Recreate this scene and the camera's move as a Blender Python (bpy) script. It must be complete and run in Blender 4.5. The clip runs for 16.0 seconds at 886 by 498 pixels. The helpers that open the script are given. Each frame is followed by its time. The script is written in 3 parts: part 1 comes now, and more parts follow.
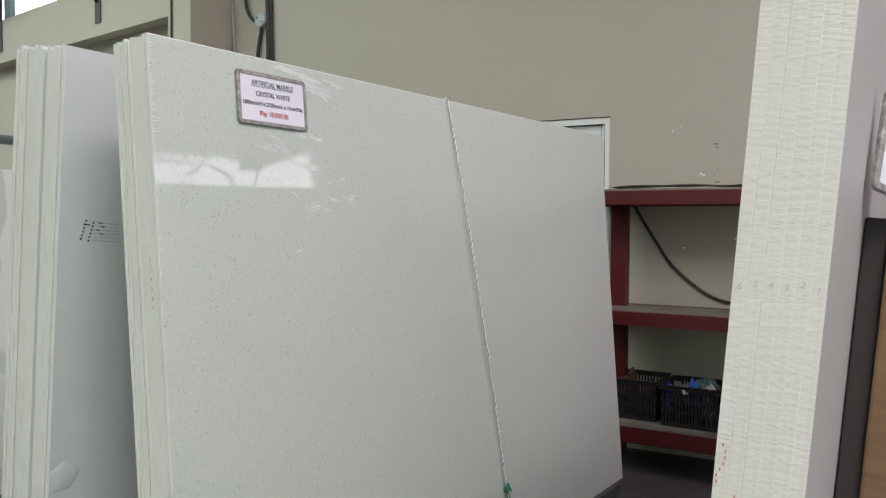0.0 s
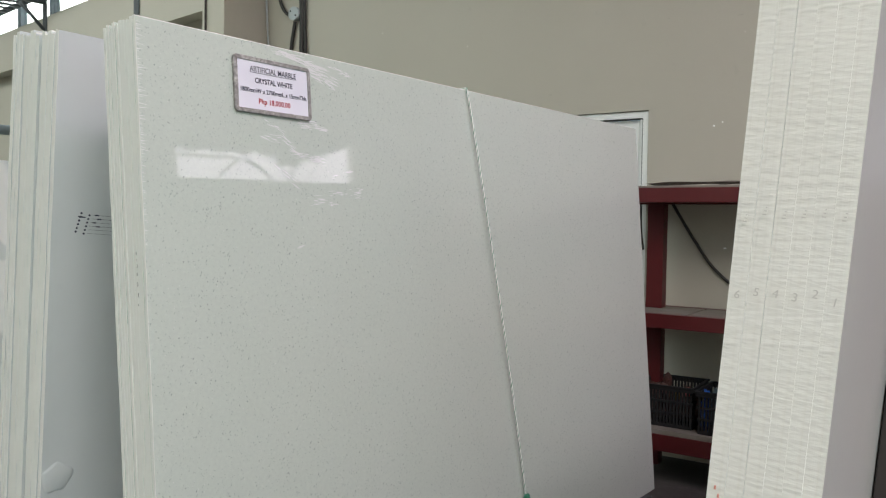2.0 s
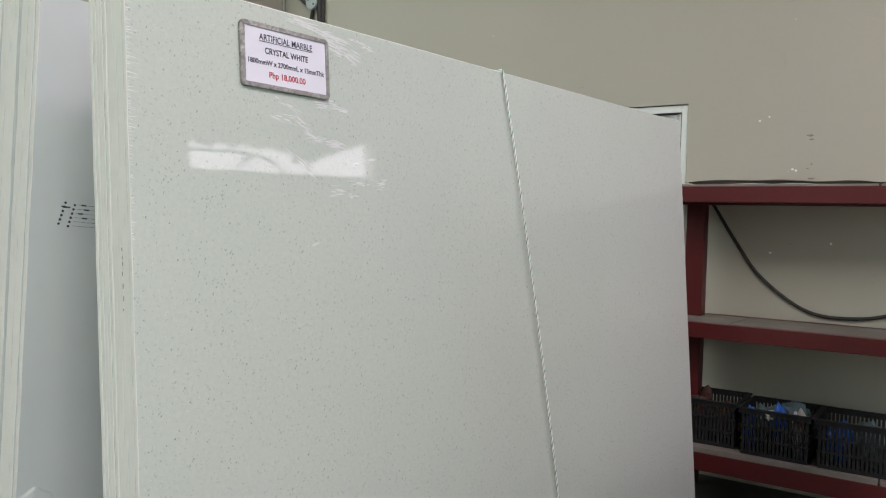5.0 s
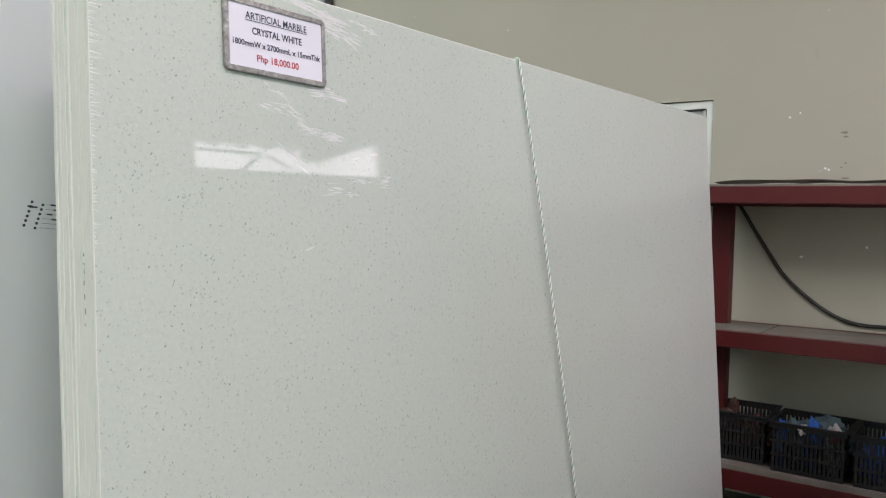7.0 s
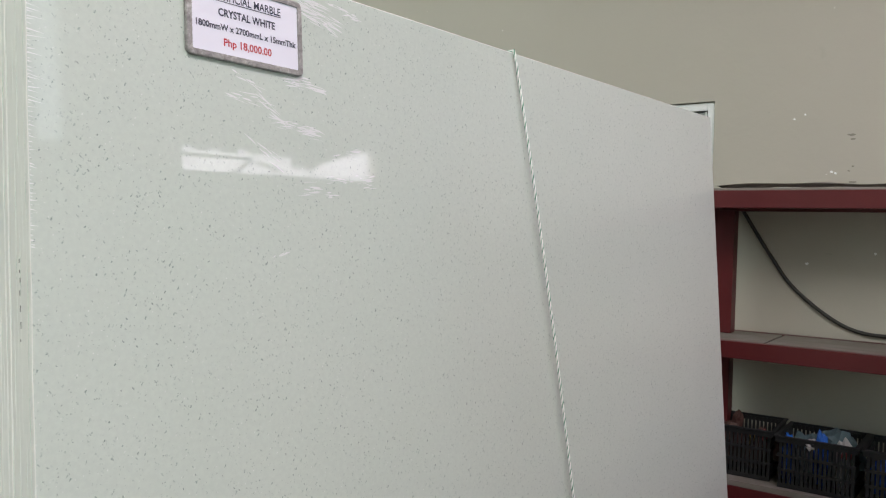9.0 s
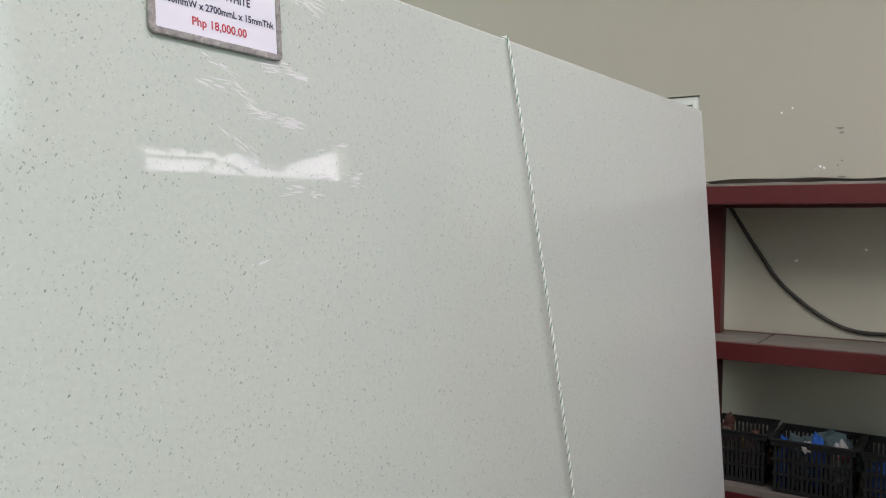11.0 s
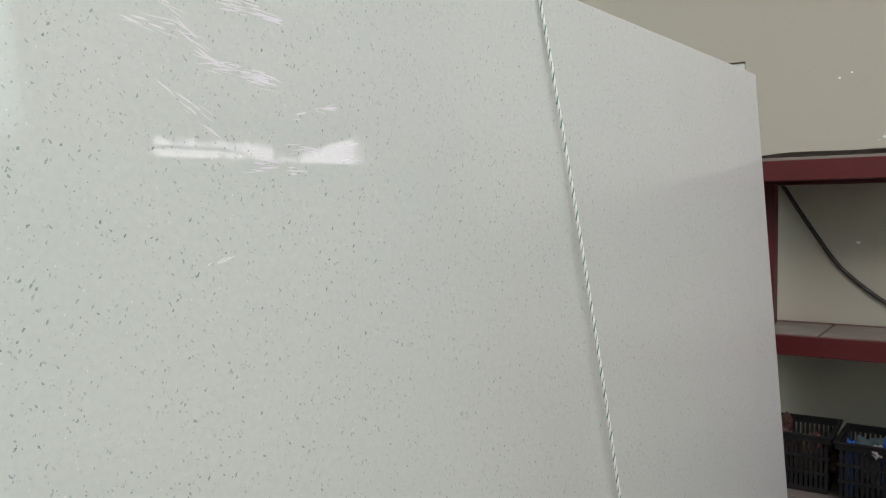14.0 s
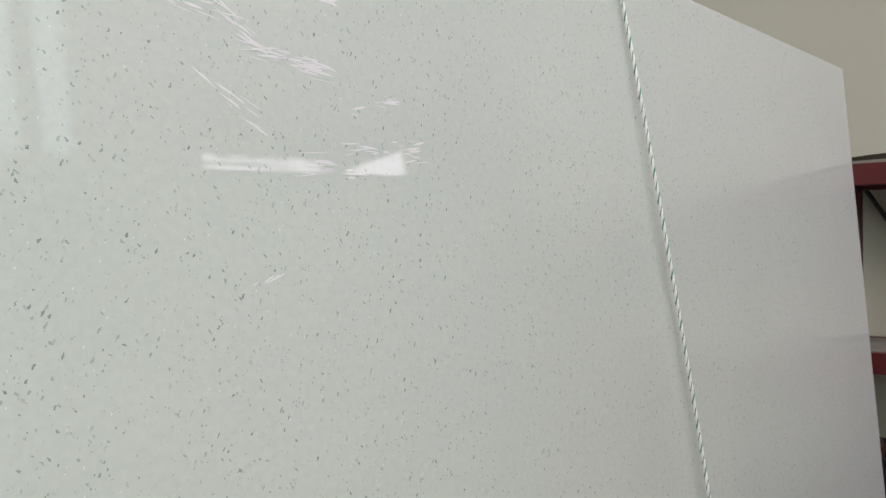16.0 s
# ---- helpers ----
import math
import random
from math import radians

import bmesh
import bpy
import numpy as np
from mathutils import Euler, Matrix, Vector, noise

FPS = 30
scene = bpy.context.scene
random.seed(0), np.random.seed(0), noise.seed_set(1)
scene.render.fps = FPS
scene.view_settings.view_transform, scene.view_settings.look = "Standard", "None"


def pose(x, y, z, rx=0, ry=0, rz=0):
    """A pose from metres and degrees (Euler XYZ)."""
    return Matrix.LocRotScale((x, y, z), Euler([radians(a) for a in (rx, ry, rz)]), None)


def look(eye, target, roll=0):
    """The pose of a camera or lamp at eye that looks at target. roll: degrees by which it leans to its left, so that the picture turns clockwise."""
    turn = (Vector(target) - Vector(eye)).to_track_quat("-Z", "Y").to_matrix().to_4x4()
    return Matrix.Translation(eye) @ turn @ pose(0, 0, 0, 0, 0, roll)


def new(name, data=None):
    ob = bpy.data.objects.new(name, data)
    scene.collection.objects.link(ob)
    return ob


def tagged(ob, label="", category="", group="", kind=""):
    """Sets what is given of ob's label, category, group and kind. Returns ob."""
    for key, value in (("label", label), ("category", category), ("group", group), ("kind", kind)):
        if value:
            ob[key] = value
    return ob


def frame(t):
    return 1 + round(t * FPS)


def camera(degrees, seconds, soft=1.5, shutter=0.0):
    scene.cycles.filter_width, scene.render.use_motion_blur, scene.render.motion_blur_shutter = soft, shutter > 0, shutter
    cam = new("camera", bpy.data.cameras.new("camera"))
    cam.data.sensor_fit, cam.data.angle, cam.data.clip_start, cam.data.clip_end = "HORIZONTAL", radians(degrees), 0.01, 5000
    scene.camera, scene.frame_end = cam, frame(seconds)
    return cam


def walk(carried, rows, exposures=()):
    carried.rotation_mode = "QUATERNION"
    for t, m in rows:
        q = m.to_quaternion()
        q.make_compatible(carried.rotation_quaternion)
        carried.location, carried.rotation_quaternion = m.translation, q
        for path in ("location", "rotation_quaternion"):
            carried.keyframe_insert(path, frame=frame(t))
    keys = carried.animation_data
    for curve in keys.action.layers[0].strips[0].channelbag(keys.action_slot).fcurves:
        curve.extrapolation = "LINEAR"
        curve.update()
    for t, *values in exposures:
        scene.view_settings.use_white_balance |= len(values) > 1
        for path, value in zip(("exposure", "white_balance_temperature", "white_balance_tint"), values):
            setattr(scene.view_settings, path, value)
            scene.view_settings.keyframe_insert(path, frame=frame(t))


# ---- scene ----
cam = camera(58.91, 16.0, soft=1.15, shutter=0.3)
# seconds, x, y, z, yaw, pitch, roll
ROWS = [
    (0.0, 1.123, 0.731, 1.448, 30.06, -1.92, 0.36),
    (0.5, 1.133, 0.758, 1.446, 30.20, -1.56, 0.63),
    (1.0, 1.134, 0.800, 1.447, 30.33, -1.54, 0.64),
    (1.5, 1.138, 0.856, 1.444, 31.33, -1.89, 0.74),
    (2.0, 1.139, 0.905, 1.443, 33.38, -2.12, 0.86),
    (2.5, 1.136, 0.957, 1.443, 35.40, -2.25, 1.03),
    (3.0, 1.122, 1.007, 1.439, 36.95, -2.64, 1.37),
    (3.5, 1.103, 1.026, 1.438, 36.70, -2.54, 1.57),
    (4.0, 1.056, 1.054, 1.438, 35.54, -2.34, 1.60),
    (4.2, 1.027, 1.070, 1.436, 34.73, -2.21, 1.67),
    (6.3, 0.846, 1.218, 1.423, 34.36, -2.00, 1.50),
    (6.5, 0.835, 1.242, 1.424, 35.04, -2.10, 1.54),
    (7.0, 0.823, 1.297, 1.427, 35.41, -1.94, 1.59),
    (7.5, 0.821, 1.345, 1.427, 35.74, -1.67, 1.48),
    (8.0, 0.815, 1.367, 1.425, 36.32, -1.41, 1.39),
    (8.5, 0.796, 1.394, 1.419, 35.93, -1.11, 1.29),
    (9.0, 0.738, 1.437, 1.418, 35.01, -1.38, 1.58),
    (9.2, 0.730, 1.453, 1.418, 34.55, -1.37, 1.58),
    (11.3, 0.551, 1.591, 1.422, 32.65, -1.32, 0.80),
    (11.5, 0.527, 1.641, 1.426, 33.33, -1.11, 0.51),
    (12.0, 0.520, 1.710, 1.423, 35.84, -0.84, 0.19),
    (12.5, 0.497, 1.775, 1.425, 36.94, -1.50, -0.14),
    (13.0, 0.483, 1.812, 1.418, 36.66, -1.83, -0.39),
    (13.5, 0.465, 1.822, 1.417, 35.48, -2.29, -0.43),
    (14.0, 0.420, 1.829, 1.414, 34.42, -2.18, -0.36),
    (14.5, 0.368, 1.853, 1.416, 33.91, -1.89, -0.16),
    (15.0, 0.326, 1.879, 1.418, 33.85, -1.48, -0.31),
    (15.5, 0.290, 1.888, 1.414, 34.62, -1.15, -0.73),
    (16.0, 0.289, 1.940, 1.408, 37.80, -1.08, -1.14),
]


def eye_pose(x, y, z, yaw, pitch, roll):
    """Camera pose: yaw to the left from +y, pitch up, roll to the left."""
    return pose(x, y, z, 90 + pitch, 0, yaw) @ pose(0, 0, 0, 0, 0, roll)


walk(cam, [(t, eye_pose(*row)) for t, *row in ROWS], [(0.0, -0.20), (4.0, -0.17), (6.5, -0.06), (12.0, -0.03), (16.0, -0.04)])

# ---- light ----
world = bpy.data.worlds.new("sky")
scene.world = world
world.use_nodes = True
wn = world.node_tree.nodes
sky = wn.new("ShaderNodeTexSky")
sky.sky_type = "NISHITA"
sky.sun_disc = False
sky.sun_elevation, sky.sun_rotation = radians(55), radians(150)
world.node_tree.links.new(sky.outputs[0], wn["Background"].inputs[0])
wn["Background"].inputs[1].default_value = 0.15

sun_data = bpy.data.lights.new("sun", "SUN")
sun_data.energy, sun_data.angle, sun_data.color = 1.0, radians(12), (1.0, 0.96, 0.9)
sun = new("sun", sun_data)
sun.matrix_world = look((3, -8, 14), (0, 0, 0))


def area_light(name, eye, target, w, h, watts, colour=(1, 1, 1)):
    """Sky light as an area lamp, at a window or as an added fill."""
    data = bpy.data.lights.new(name, "AREA")
    data.shape, data.size, data.size_y, data.energy, data.color = "RECTANGLE", w, h, watts, colour
    ob = new(name, data)
    ob.matrix_world = look(eye, target)
    return ob


# unseen overhead fills, added because the shade under the shelves is steep
area_light("roof_fill_front", (-7.75, -1.6, 6.1), (-7.75, -1.6, 0), 10.5, 1.6, 265, (0.81, 1.0, 0.885))
area_light("roof_fill_middle", (-7.75, 1.0, 6.1), (-7.75, 1.0, 0), 10.5, 1.4, 225, (0.81, 1.0, 0.885))
area_light("roof_fill_side", (4.1, -1.4, 6.1), (4.1, -1.4, 0), 1.6, 4.4, 500, (1.0, 0.925, 0.91))
# unseen fill, added to tint the slab's right end lavender
area_light("roof_fill_corner", (4.1, 4.4, 6.1), (4.1, 4.4, 0), 1.6, 3.6, 150, (1.0, 0.715, 0.96))
# greenish fill through a made-up side opening, evens out the slab's light
area_light("side_fill", (5.3, -1.3, 2.4), (0, -1.3, 2.2), 6.8, 4.0, 46, (0.68, 1.0, 0.88))
# unseen fill, added to brighten the left bay and its stack
area_light("roof_fill_bay", (-8.0, 2.6, 6.1), (-8.0, 2.6, 0), 9.0, 1.6, 270, (1.0, 0.98, 0.93))
area_light("window_light_side", (5.35, 6.21, 3.0), (0, 5.8, 2.2), 2.6, 1.1, 50, (1.0, 0.86, 0.95))
area_light("window_light_slit", (5.35, 3.8, 3.7), (0, 3.8, 3.0), 0.7, 1.5, 5, (0.97, 1.0, 0.98))
area_light("window_light_bay", (-11.0, 6.95, 4.6), (-10.3, 2.0, 4.2), 13.5, 1.5, 260, (0.97, 1.0, 0.99))
scene.view_settings.exposure = 0.0


# ---- materials ----
class Mat:
    """A node material with short helpers."""

    def __init__(self, name, rough=0.6, metal=0.0, spec=0.5):
        self.m = bpy.data.materials.new(name)
        self.m.use_nodes = True
        self.n, self.l = self.m.node_tree.nodes, self.m.node_tree.links
        self.b = self.n["Principled BSDF"]
        self.b.inputs["Roughness"].default_value = rough
        self.b.inputs["Metallic"].default_value = metal
        self.b.inputs["Specular IOR Level"].default_value = spec
        self.coord = self.n.new("ShaderNodeTexCoord").outputs["Object"]

    def scaled(self, sx, sy, sz, turn=(0, 0, 0)):
        k = self.n.new("ShaderNodeMapping")
        k.inputs["Scale"].default_value = (sx, sy, sz)
        k.inputs["Rotation"].default_value = turn
        self.l.new(self.coord, k.inputs[0])
        return k.outputs[0]

    def noise(self, scale, detail=4.0, rough=0.55, vec=None, warp=0.0):
        k = self.n.new("ShaderNodeTexNoise")
        k.inputs["Scale"].default_value, k.inputs["Detail"].default_value = scale, detail
        k.inputs["Roughness"].default_value, k.inputs["Distortion"].default_value = rough, warp
        self.l.new(vec or self.coord, k.inputs["Vector"])
        return k.outputs["Fac"]

    def cells(self, scale, vec=None, out="Distance", rnd=1.0):
        k = self.n.new("ShaderNodeTexVoronoi")
        k.inputs["Scale"].default_value, k.inputs["Randomness"].default_value = scale, rnd
        self.l.new(vec or self.coord, k.inputs["Vector"])
        return k.outputs

    def ramp(self, fac, stops):
        k = self.n.new("ShaderNodeValToRGB")
        e = k.color_ramp.elements
        while len(e) < len(stops):
            e.new(0.5)
        for el, (p, c) in zip(e, stops):
            el.position = p
            el.color = (*c, 1) if not isinstance(c, (int, float)) else (c, c, c, 1)
        self.l.new(fac, k.inputs[0])
        return k.outputs[0]

    def mix(self, fac, a, b, mode="MIX"):
        k = self.n.new("ShaderNodeMix")
        k.data_type, k.blend_type = "RGBA", mode
        for sock, v in ((0, fac), (6, a), (7, b)):
            if isinstance(v, (int, float)):
                k.inputs[sock].default_value = v
            elif isinstance(v, tuple):
                k.inputs[sock].default_value = (*v, 1)
            else:
                self.l.new(v, k.inputs[sock])
        return k.outputs[2]

    def math(self, op, a, b=0.0):
        k = self.n.new("ShaderNodeMath")
        k.operation = op
        for s, v in ((0, a), (1, b)):
            if isinstance(v, (int, float)):
                k.inputs[s].default_value = v
            else:
                self.l.new(v, k.inputs[s])
        return k.outputs[0]

    def colour(self, sock):
        if isinstance(sock, tuple):
            self.b.inputs["Base Color"].default_value = (*sock, 1)
        else:
            self.l.new(sock, self.b.inputs["Base Color"])
        return self

    def rough(self, sock):
        self.l.new(sock, self.b.inputs["Roughness"])
        return self

    def bump(self, height, strength, distance):
        k = self.n.new("ShaderNodeBump")
        k.inputs["Strength"].default_value, k.inputs["Distance"].default_value = strength, distance
        self.l.new(height, k.inputs["Height"])
        self.l.new(k.outputs[0], self.b.inputs["Normal"])
        return self

    def per_object(self):
        return self.n.new("ShaderNodeObjectInfo").outputs["Random"]


def plain(name, c, rough=0.6, metal=0.0, vary=0.12, scale=14.0, bump=0.15):
    """A painted or moulded surface with slight blotches and grain."""
    m = Mat(name, rough, metal)
    lo, hi = tuple(v * (1 - vary) for v in c), tuple(min(1, v * (1 + vary)) for v in c)
    m.colour(m.mix(m.math("MULTIPLY_ADD", m.noise(scale), 1.0), lo, hi))
    m.bump(m.noise(scale * 14), bump, 0.002)
    return m.m


# speckled polished artificial marble: flakes in three directions over a faint mottle
k = Mat("speckled_marble", 0.04, 0, 0.5)


def flakes(mat, scale, turn, stretch, pick, limit, ragged):
    """Scattered elongated flakes: where they are, and a random tone for each."""
    first = mat.scaled(1, 1, 1, (0, 0, turn))
    second = mat.n.new("ShaderNodeMapping")
    second.inputs["Scale"].default_value = (stretch, 1 / stretch, 1)
    mat.l.new(first, second.inputs[0])
    cell = mat.cells(scale, vec=second.outputs[0])
    shape = mat.math("LESS_THAN", mat.math("ADD", cell["Distance"], mat.math("MULTIPLY", mat.noise(scale * 2.6, 3, 0.7), ragged)), limit)
    sep = mat.n.new("ShaderNodeSeparateColor")
    mat.l.new(cell["Color"], sep.inputs[0])
    return mat.math("MULTIPLY", shape, mat.math("GREATER_THAN", sep.outputs[0], pick)), sep.outputs[1]


base = k.mix(k.noise(3.0, 3), (0.572, 0.645, 0.576), (0.624, 0.685, 0.620))
base = k.mix(k.ramp(k.noise(95.0, 4, 0.65), [(0.40, 0.35), (0.62, 0.0)]), base, (0.52, 0.58, 0.53))
for scale, turn, stretch, pick, limit, ragged, tones in (
        (210.0, 0.3, 1.3, 0.66, 0.60, 0.75, ((0.16, 0.21, 0.19), (0.38, 0.45, 0.41), (0.55, 0.60, 0.56), (0.86, 0.87, 0.85))),
        (125.0, -0.7, 1.45, 0.74, 0.64, 0.85, ((0.15, 0.20, 0.18), (0.30, 0.38, 0.34), (0.44, 0.51, 0.47), (0.54, 0.60, 0.56))),
        (105.0, 0.5, 1.5, 0.76, 0.62, 0.85, ((0.07, 0.12, 0.11), (0.20, 0.29, 0.25), (0.36, 0.44, 0.40), (0.52, 0.58, 0.54)))):
    where, tone = flakes(k, scale, turn, stretch, pick, limit, ragged)
    shade = k.ramp(tone, [(0.0, tones[0]), (0.3, tones[1]), (0.75, tones[2]), (1.0, tones[3])])
    base = k.mix(k.math("MULTIPLY", where, 0.66), base, shade)
k.colour(base)
k.rough(k.ramp(k.noise(5.0, 5), [(0.3, 0.02), (0.75, 0.05)]))
k.bump(k.noise(9.0, 2), 0.02, 0.001)
SPECKLED = k.m

# sawn and taped raw slab edge
k = Mat("raw_slab_edge", 0.75)
ripple = k.noise(1.0, 2, 0.4, vec=k.scaled(3, 210, 55))
c1 = k.mix(k.noise(6.0, 4, vec=k.scaled(1, 0.5, 1)), (0.83, 0.835, 0.785), (0.90, 0.90, 0.86))
c1 = k.mix(k.ramp(ripple, [(0.30, 0.25), (0.55, 0.0)]), c1, (0.74, 0.735, 0.68))
streak = k.noise(1.0, 3, vec=k.scaled(1, 1.6, 230))
c1 = k.mix(k.ramp(streak, [(0.35, 0.3), (0.5, 0.0)]), c1, (0.76, 0.745, 0.68))
c1 = k.mix(k.ramp(k.noise(2.5, 5), [(0.62, 0.0), (0.8, 0.3)]), c1, (0.66, 0.60, 0.48))
c1 = k.mix(k.math("MULTIPLY", k.per_object(), 0.12), c1, (0.78, 0.76, 0.69))
k.colour(c1)
k.bump(k.math("ADD", ripple, k.math("MULTIPLY", streak, 0.8)), 0.45, 0.0018)
EDGE = k.m

k = Mat("smooth_slab_edge", 0.7)
c1 = k.mix(k.noise(5.0, 4, vec=k.scaled(1, 0.35, 1)), (0.82, 0.83, 0.79), (0.90, 0.905, 0.87))
c1 = k.mix(k.ramp(k.noise(7.0, 5), [(0.62, 0.0), (0.85, 0.3)]), c1, (0.60, 0.56, 0.46))
c1 = k.mix(k.math("MULTIPLY", k.per_object(), 0.10), c1, (0.68, 0.66, 0.60))
k.colour(c1)
k.bump(k.noise(45.0), 0.35, 0.002)
EDGE_SMOOTH = k.m

k = Mat("slab_back", 0.45)
c1 = k.mix(k.noise(4.0, 5), (0.60, 0.64, 0.635), (0.66, 0.70, 0.695))
c1 = k.mix(k.ramp(k.noise(14.0, 4), [(0.6, 0.0), (0.8, 0.25)]), c1, (0.52, 0.555, 0.555))
k.colour(c1)
k.bump(k.noise(90.0), 0.1, 0.001)
BACK = k.m

# slab face with the shade of its surroundings put into a darker grey
k = Mat("shaded_slab_face", 0.4)
c1 = k.mix(k.noise(3.0, 5), (0.42, 0.425, 0.405), (0.48, 0.485, 0.465))
c1 = k.mix(k.ramp(k.noise(120.0, 3), [(0.6, 0.0), (0.75, 0.3)]), c1, (0.32, 0.31, 0.30))
k.colour(c1)
k.bump(k.noise(90.0), 0.1, 0.001)
SHADED_FACE = k.m

k = Mat("veined_marble", 0.15)
warp = k.noise(1.6, 3, 0.45, vec=k.scaled(1, 0.6, 1, (0, 0, 0.9)), warp=0.5)
vein = k.ramp(warp, [(0.47, 0.0), (0.485, 1.0), (0.545, 0.9), (0.56, 0.0)])
k.colour(k.mix(vein, (0.86, 0.89, 0.85), (0.66, 0.72, 0.69)))
VEINED = k.m

# painted masonry
k = Mat("beige_wall", 0.8)
c1 = k.mix(k.noise(0.9, 6), (0.44, 0.415, 0.35), (0.50, 0.475, 0.405))
c1 = k.mix(k.ramp(k.noise(5.0, 6, 0.7), [(0.66, 0.0), (0.8, 0.3)]), c1, (0.30, 0.28, 0.23))
chip = k.math("LESS_THAN", k.math("ADD", k.cells(5.0)["Distance"], k.math("MULTIPLY", k.noise(90.0), 0.10)), 0.072)
c1 = k.mix(chip, c1, (0.72, 0.71, 0.66))
scuff = k.ramp(k.noise(1.0, 6, 0.65, vec=k.scaled(7, 7, 22)), [(0.70, 0.0), (0.76, 0.6)])
c1 = k.mix(scuff, c1, (0.22, 0.20, 0.17))
k.colour(c1)
k.bump(k.math("ADD", k.noise(30.0, 6), k.math("MULTIPLY", k.noise(2.0), 2.0)), 0.25, 0.004)
WALL = k.m

k = Mat("concrete_floor", 0.6)
c1 = k.mix(k.noise(1.5, 8, 0.6), (0.060, 0.058, 0.053), (0.115, 0.11, 0.10))
c1 = k.mix(k.ramp(k.noise(9.0, 6), [(0.55, 0.0), (0.75, 0.4)]), c1, (0.17, 0.165, 0.155))
k.colour(c1)
k.bump(k.noise(40.0, 6), 0.3, 0.004)
FLOOR = k.m

k = Mat("red_painted_steel", 0.45)
c1 = k.mix(k.noise(6.0, 5), (0.085, 0.009, 0.011), (0.122, 0.014, 0.016))
c1 = k.mix(k.ramp(k.noise(22.0, 6, 0.7), [(0.66, 0.0), (0.76, 0.8)]), c1, (0.07, 0.03, 0.025))
k.colour(c1)
k.bump(k.noise(80.0), 0.2, 0.001)
RED = k.m

k = Mat("plywood", 0.7)
g1 = k.noise(1.0, 5, vec=k.scaled(2, 30, 30))
c1 = k.mix(g1, (0.16, 0.137, 0.112), (0.27, 0.245, 0.213))
c1 = k.mix(k.ramp(k.noise(4.0, 5), [(0.5, 0.0), (0.75, 0.6)]), c1, (0.36, 0.345, 0.32))
k.colour(c1)
k.bump(g1, 0.25, 0.002)
PLY = k.m

k = Mat("brown_timber", 0.65)
g1 = k.noise(1.0, 5, vec=k.scaled(40, 40, 3), warp=0.6)
k.colour(k.mix(g1, (0.13, 0.07, 0.035), (0.30, 0.185, 0.10)))
k.bump(g1, 0.3, 0.002)
TIMBER = k.m

k = Mat("grey_stone_trim", 0.45)
c1 = k.ramp(k.noise(60.0, 5, 0.65, warp=0.6), [(0.30, (0.16, 0.155, 0.15)), (0.52, (0.33, 0.32, 0.305)), (0.72, (0.62, 0.61, 0.59))])
k.colour(c1)
k.bump(k.noise(160.0), 0.3, 0.001)
TRIM = k.m

BATTEN = plain("dark_batten", (0.035, 0.03, 0.028), 0.7)
STEEL = plain("dark_steel", (0.075, 0.085, 0.09), 0.5, 0.3)
BLUEGREY = plain("blue_grey_paint", (0.15, 0.19, 0.21), 0.5)
PAPER = plain("white_paper", (0.80, 0.80, 0.88), 0.35, vary=0.02)
INK = plain("dark_ink", (0.03, 0.035, 0.06), 0.5)
RED_INK = plain("red_ink", (0.45, 0.04, 0.05), 0.5)
PENCIL = plain("pencil_grey", (0.56, 0.55, 0.52), 0.7)
PENCIL_DARK = plain("pencil_dark", (0.16, 0.15, 0.15), 0.7)
RED_CRAYON = plain("red_crayon", (0.60, 0.26, 0.21), 0.7)
WHITE_ALU = plain("white_aluminium", (0.84, 0.85, 0.84), 0.35, vary=0.04)
GASKET = plain("black_gasket", (0.02, 0.02, 0.02), 0.6)
CRATE = plain("black_crate_plastic", (0.008, 0.008, 0.009), 0.62, vary=0.2)
CABLE = plain("black_cable", (0.025, 0.023, 0.02), 0.5)
BOXGREY = plain("galvanised_box", (0.42, 0.46, 0.47), 0.45, 0.3)
ROPE_WHITE = plain("white_rope_fibre", (0.86, 0.87, 0.83), 0.7, scale=90)
ROPE_GREEN = plain("green_rope_fibre", (0.05, 0.24, 0.15), 0.7, scale=90)
CEIL = plain("ceiling_sheet", (0.42, 0.43, 0.42), 0.6, scale=1.0)
BLUE_BAG = plain("blue_plastic", (0.02, 0.10, 0.42), 0.3, vary=0.3)
TEAL_BAG = plain("grey_teal_cloth", (0.09, 0.13, 0.15), 0.6, vary=0.3)
WHITE_BAG = plain("white_plastic", (0.5, 0.48, 0.47), 0.4, vary=0.15)
PINK_BAG = plain("pink_plastic", (0.45, 0.12, 0.13), 0.4, vary=0.2)
BROWN_SCRAP = plain("brown_scrap", (0.06, 0.025, 0.02), 0.6, vary=0.3)
YELLOW_SCRAP = plain("yellow_scrap", (0.32, 0.22, 0.06), 0.6, vary=0.3)

k = Mat("window_glass", 0.03)
k.colour((0.92, 0.96, 0.95))
k.b.inputs["Transmission Weight"].default_value = 1.0
GLASS = k.m

k = Mat("film_fringe", 0.35)
k.colour((0.95, 0.96, 0.95))
k.b.inputs["Alpha"].default_value = 0.85
FRINGE = k.m
k = Mat("tape_shred", 0.3)
k.colour((0.93, 0.94, 0.94))
k.b.inputs["Alpha"].default_value = 0.80
SHRED = k.m


SCUFF = plain("dark_scuff", (0.23, 0.215, 0.18), 0.8)
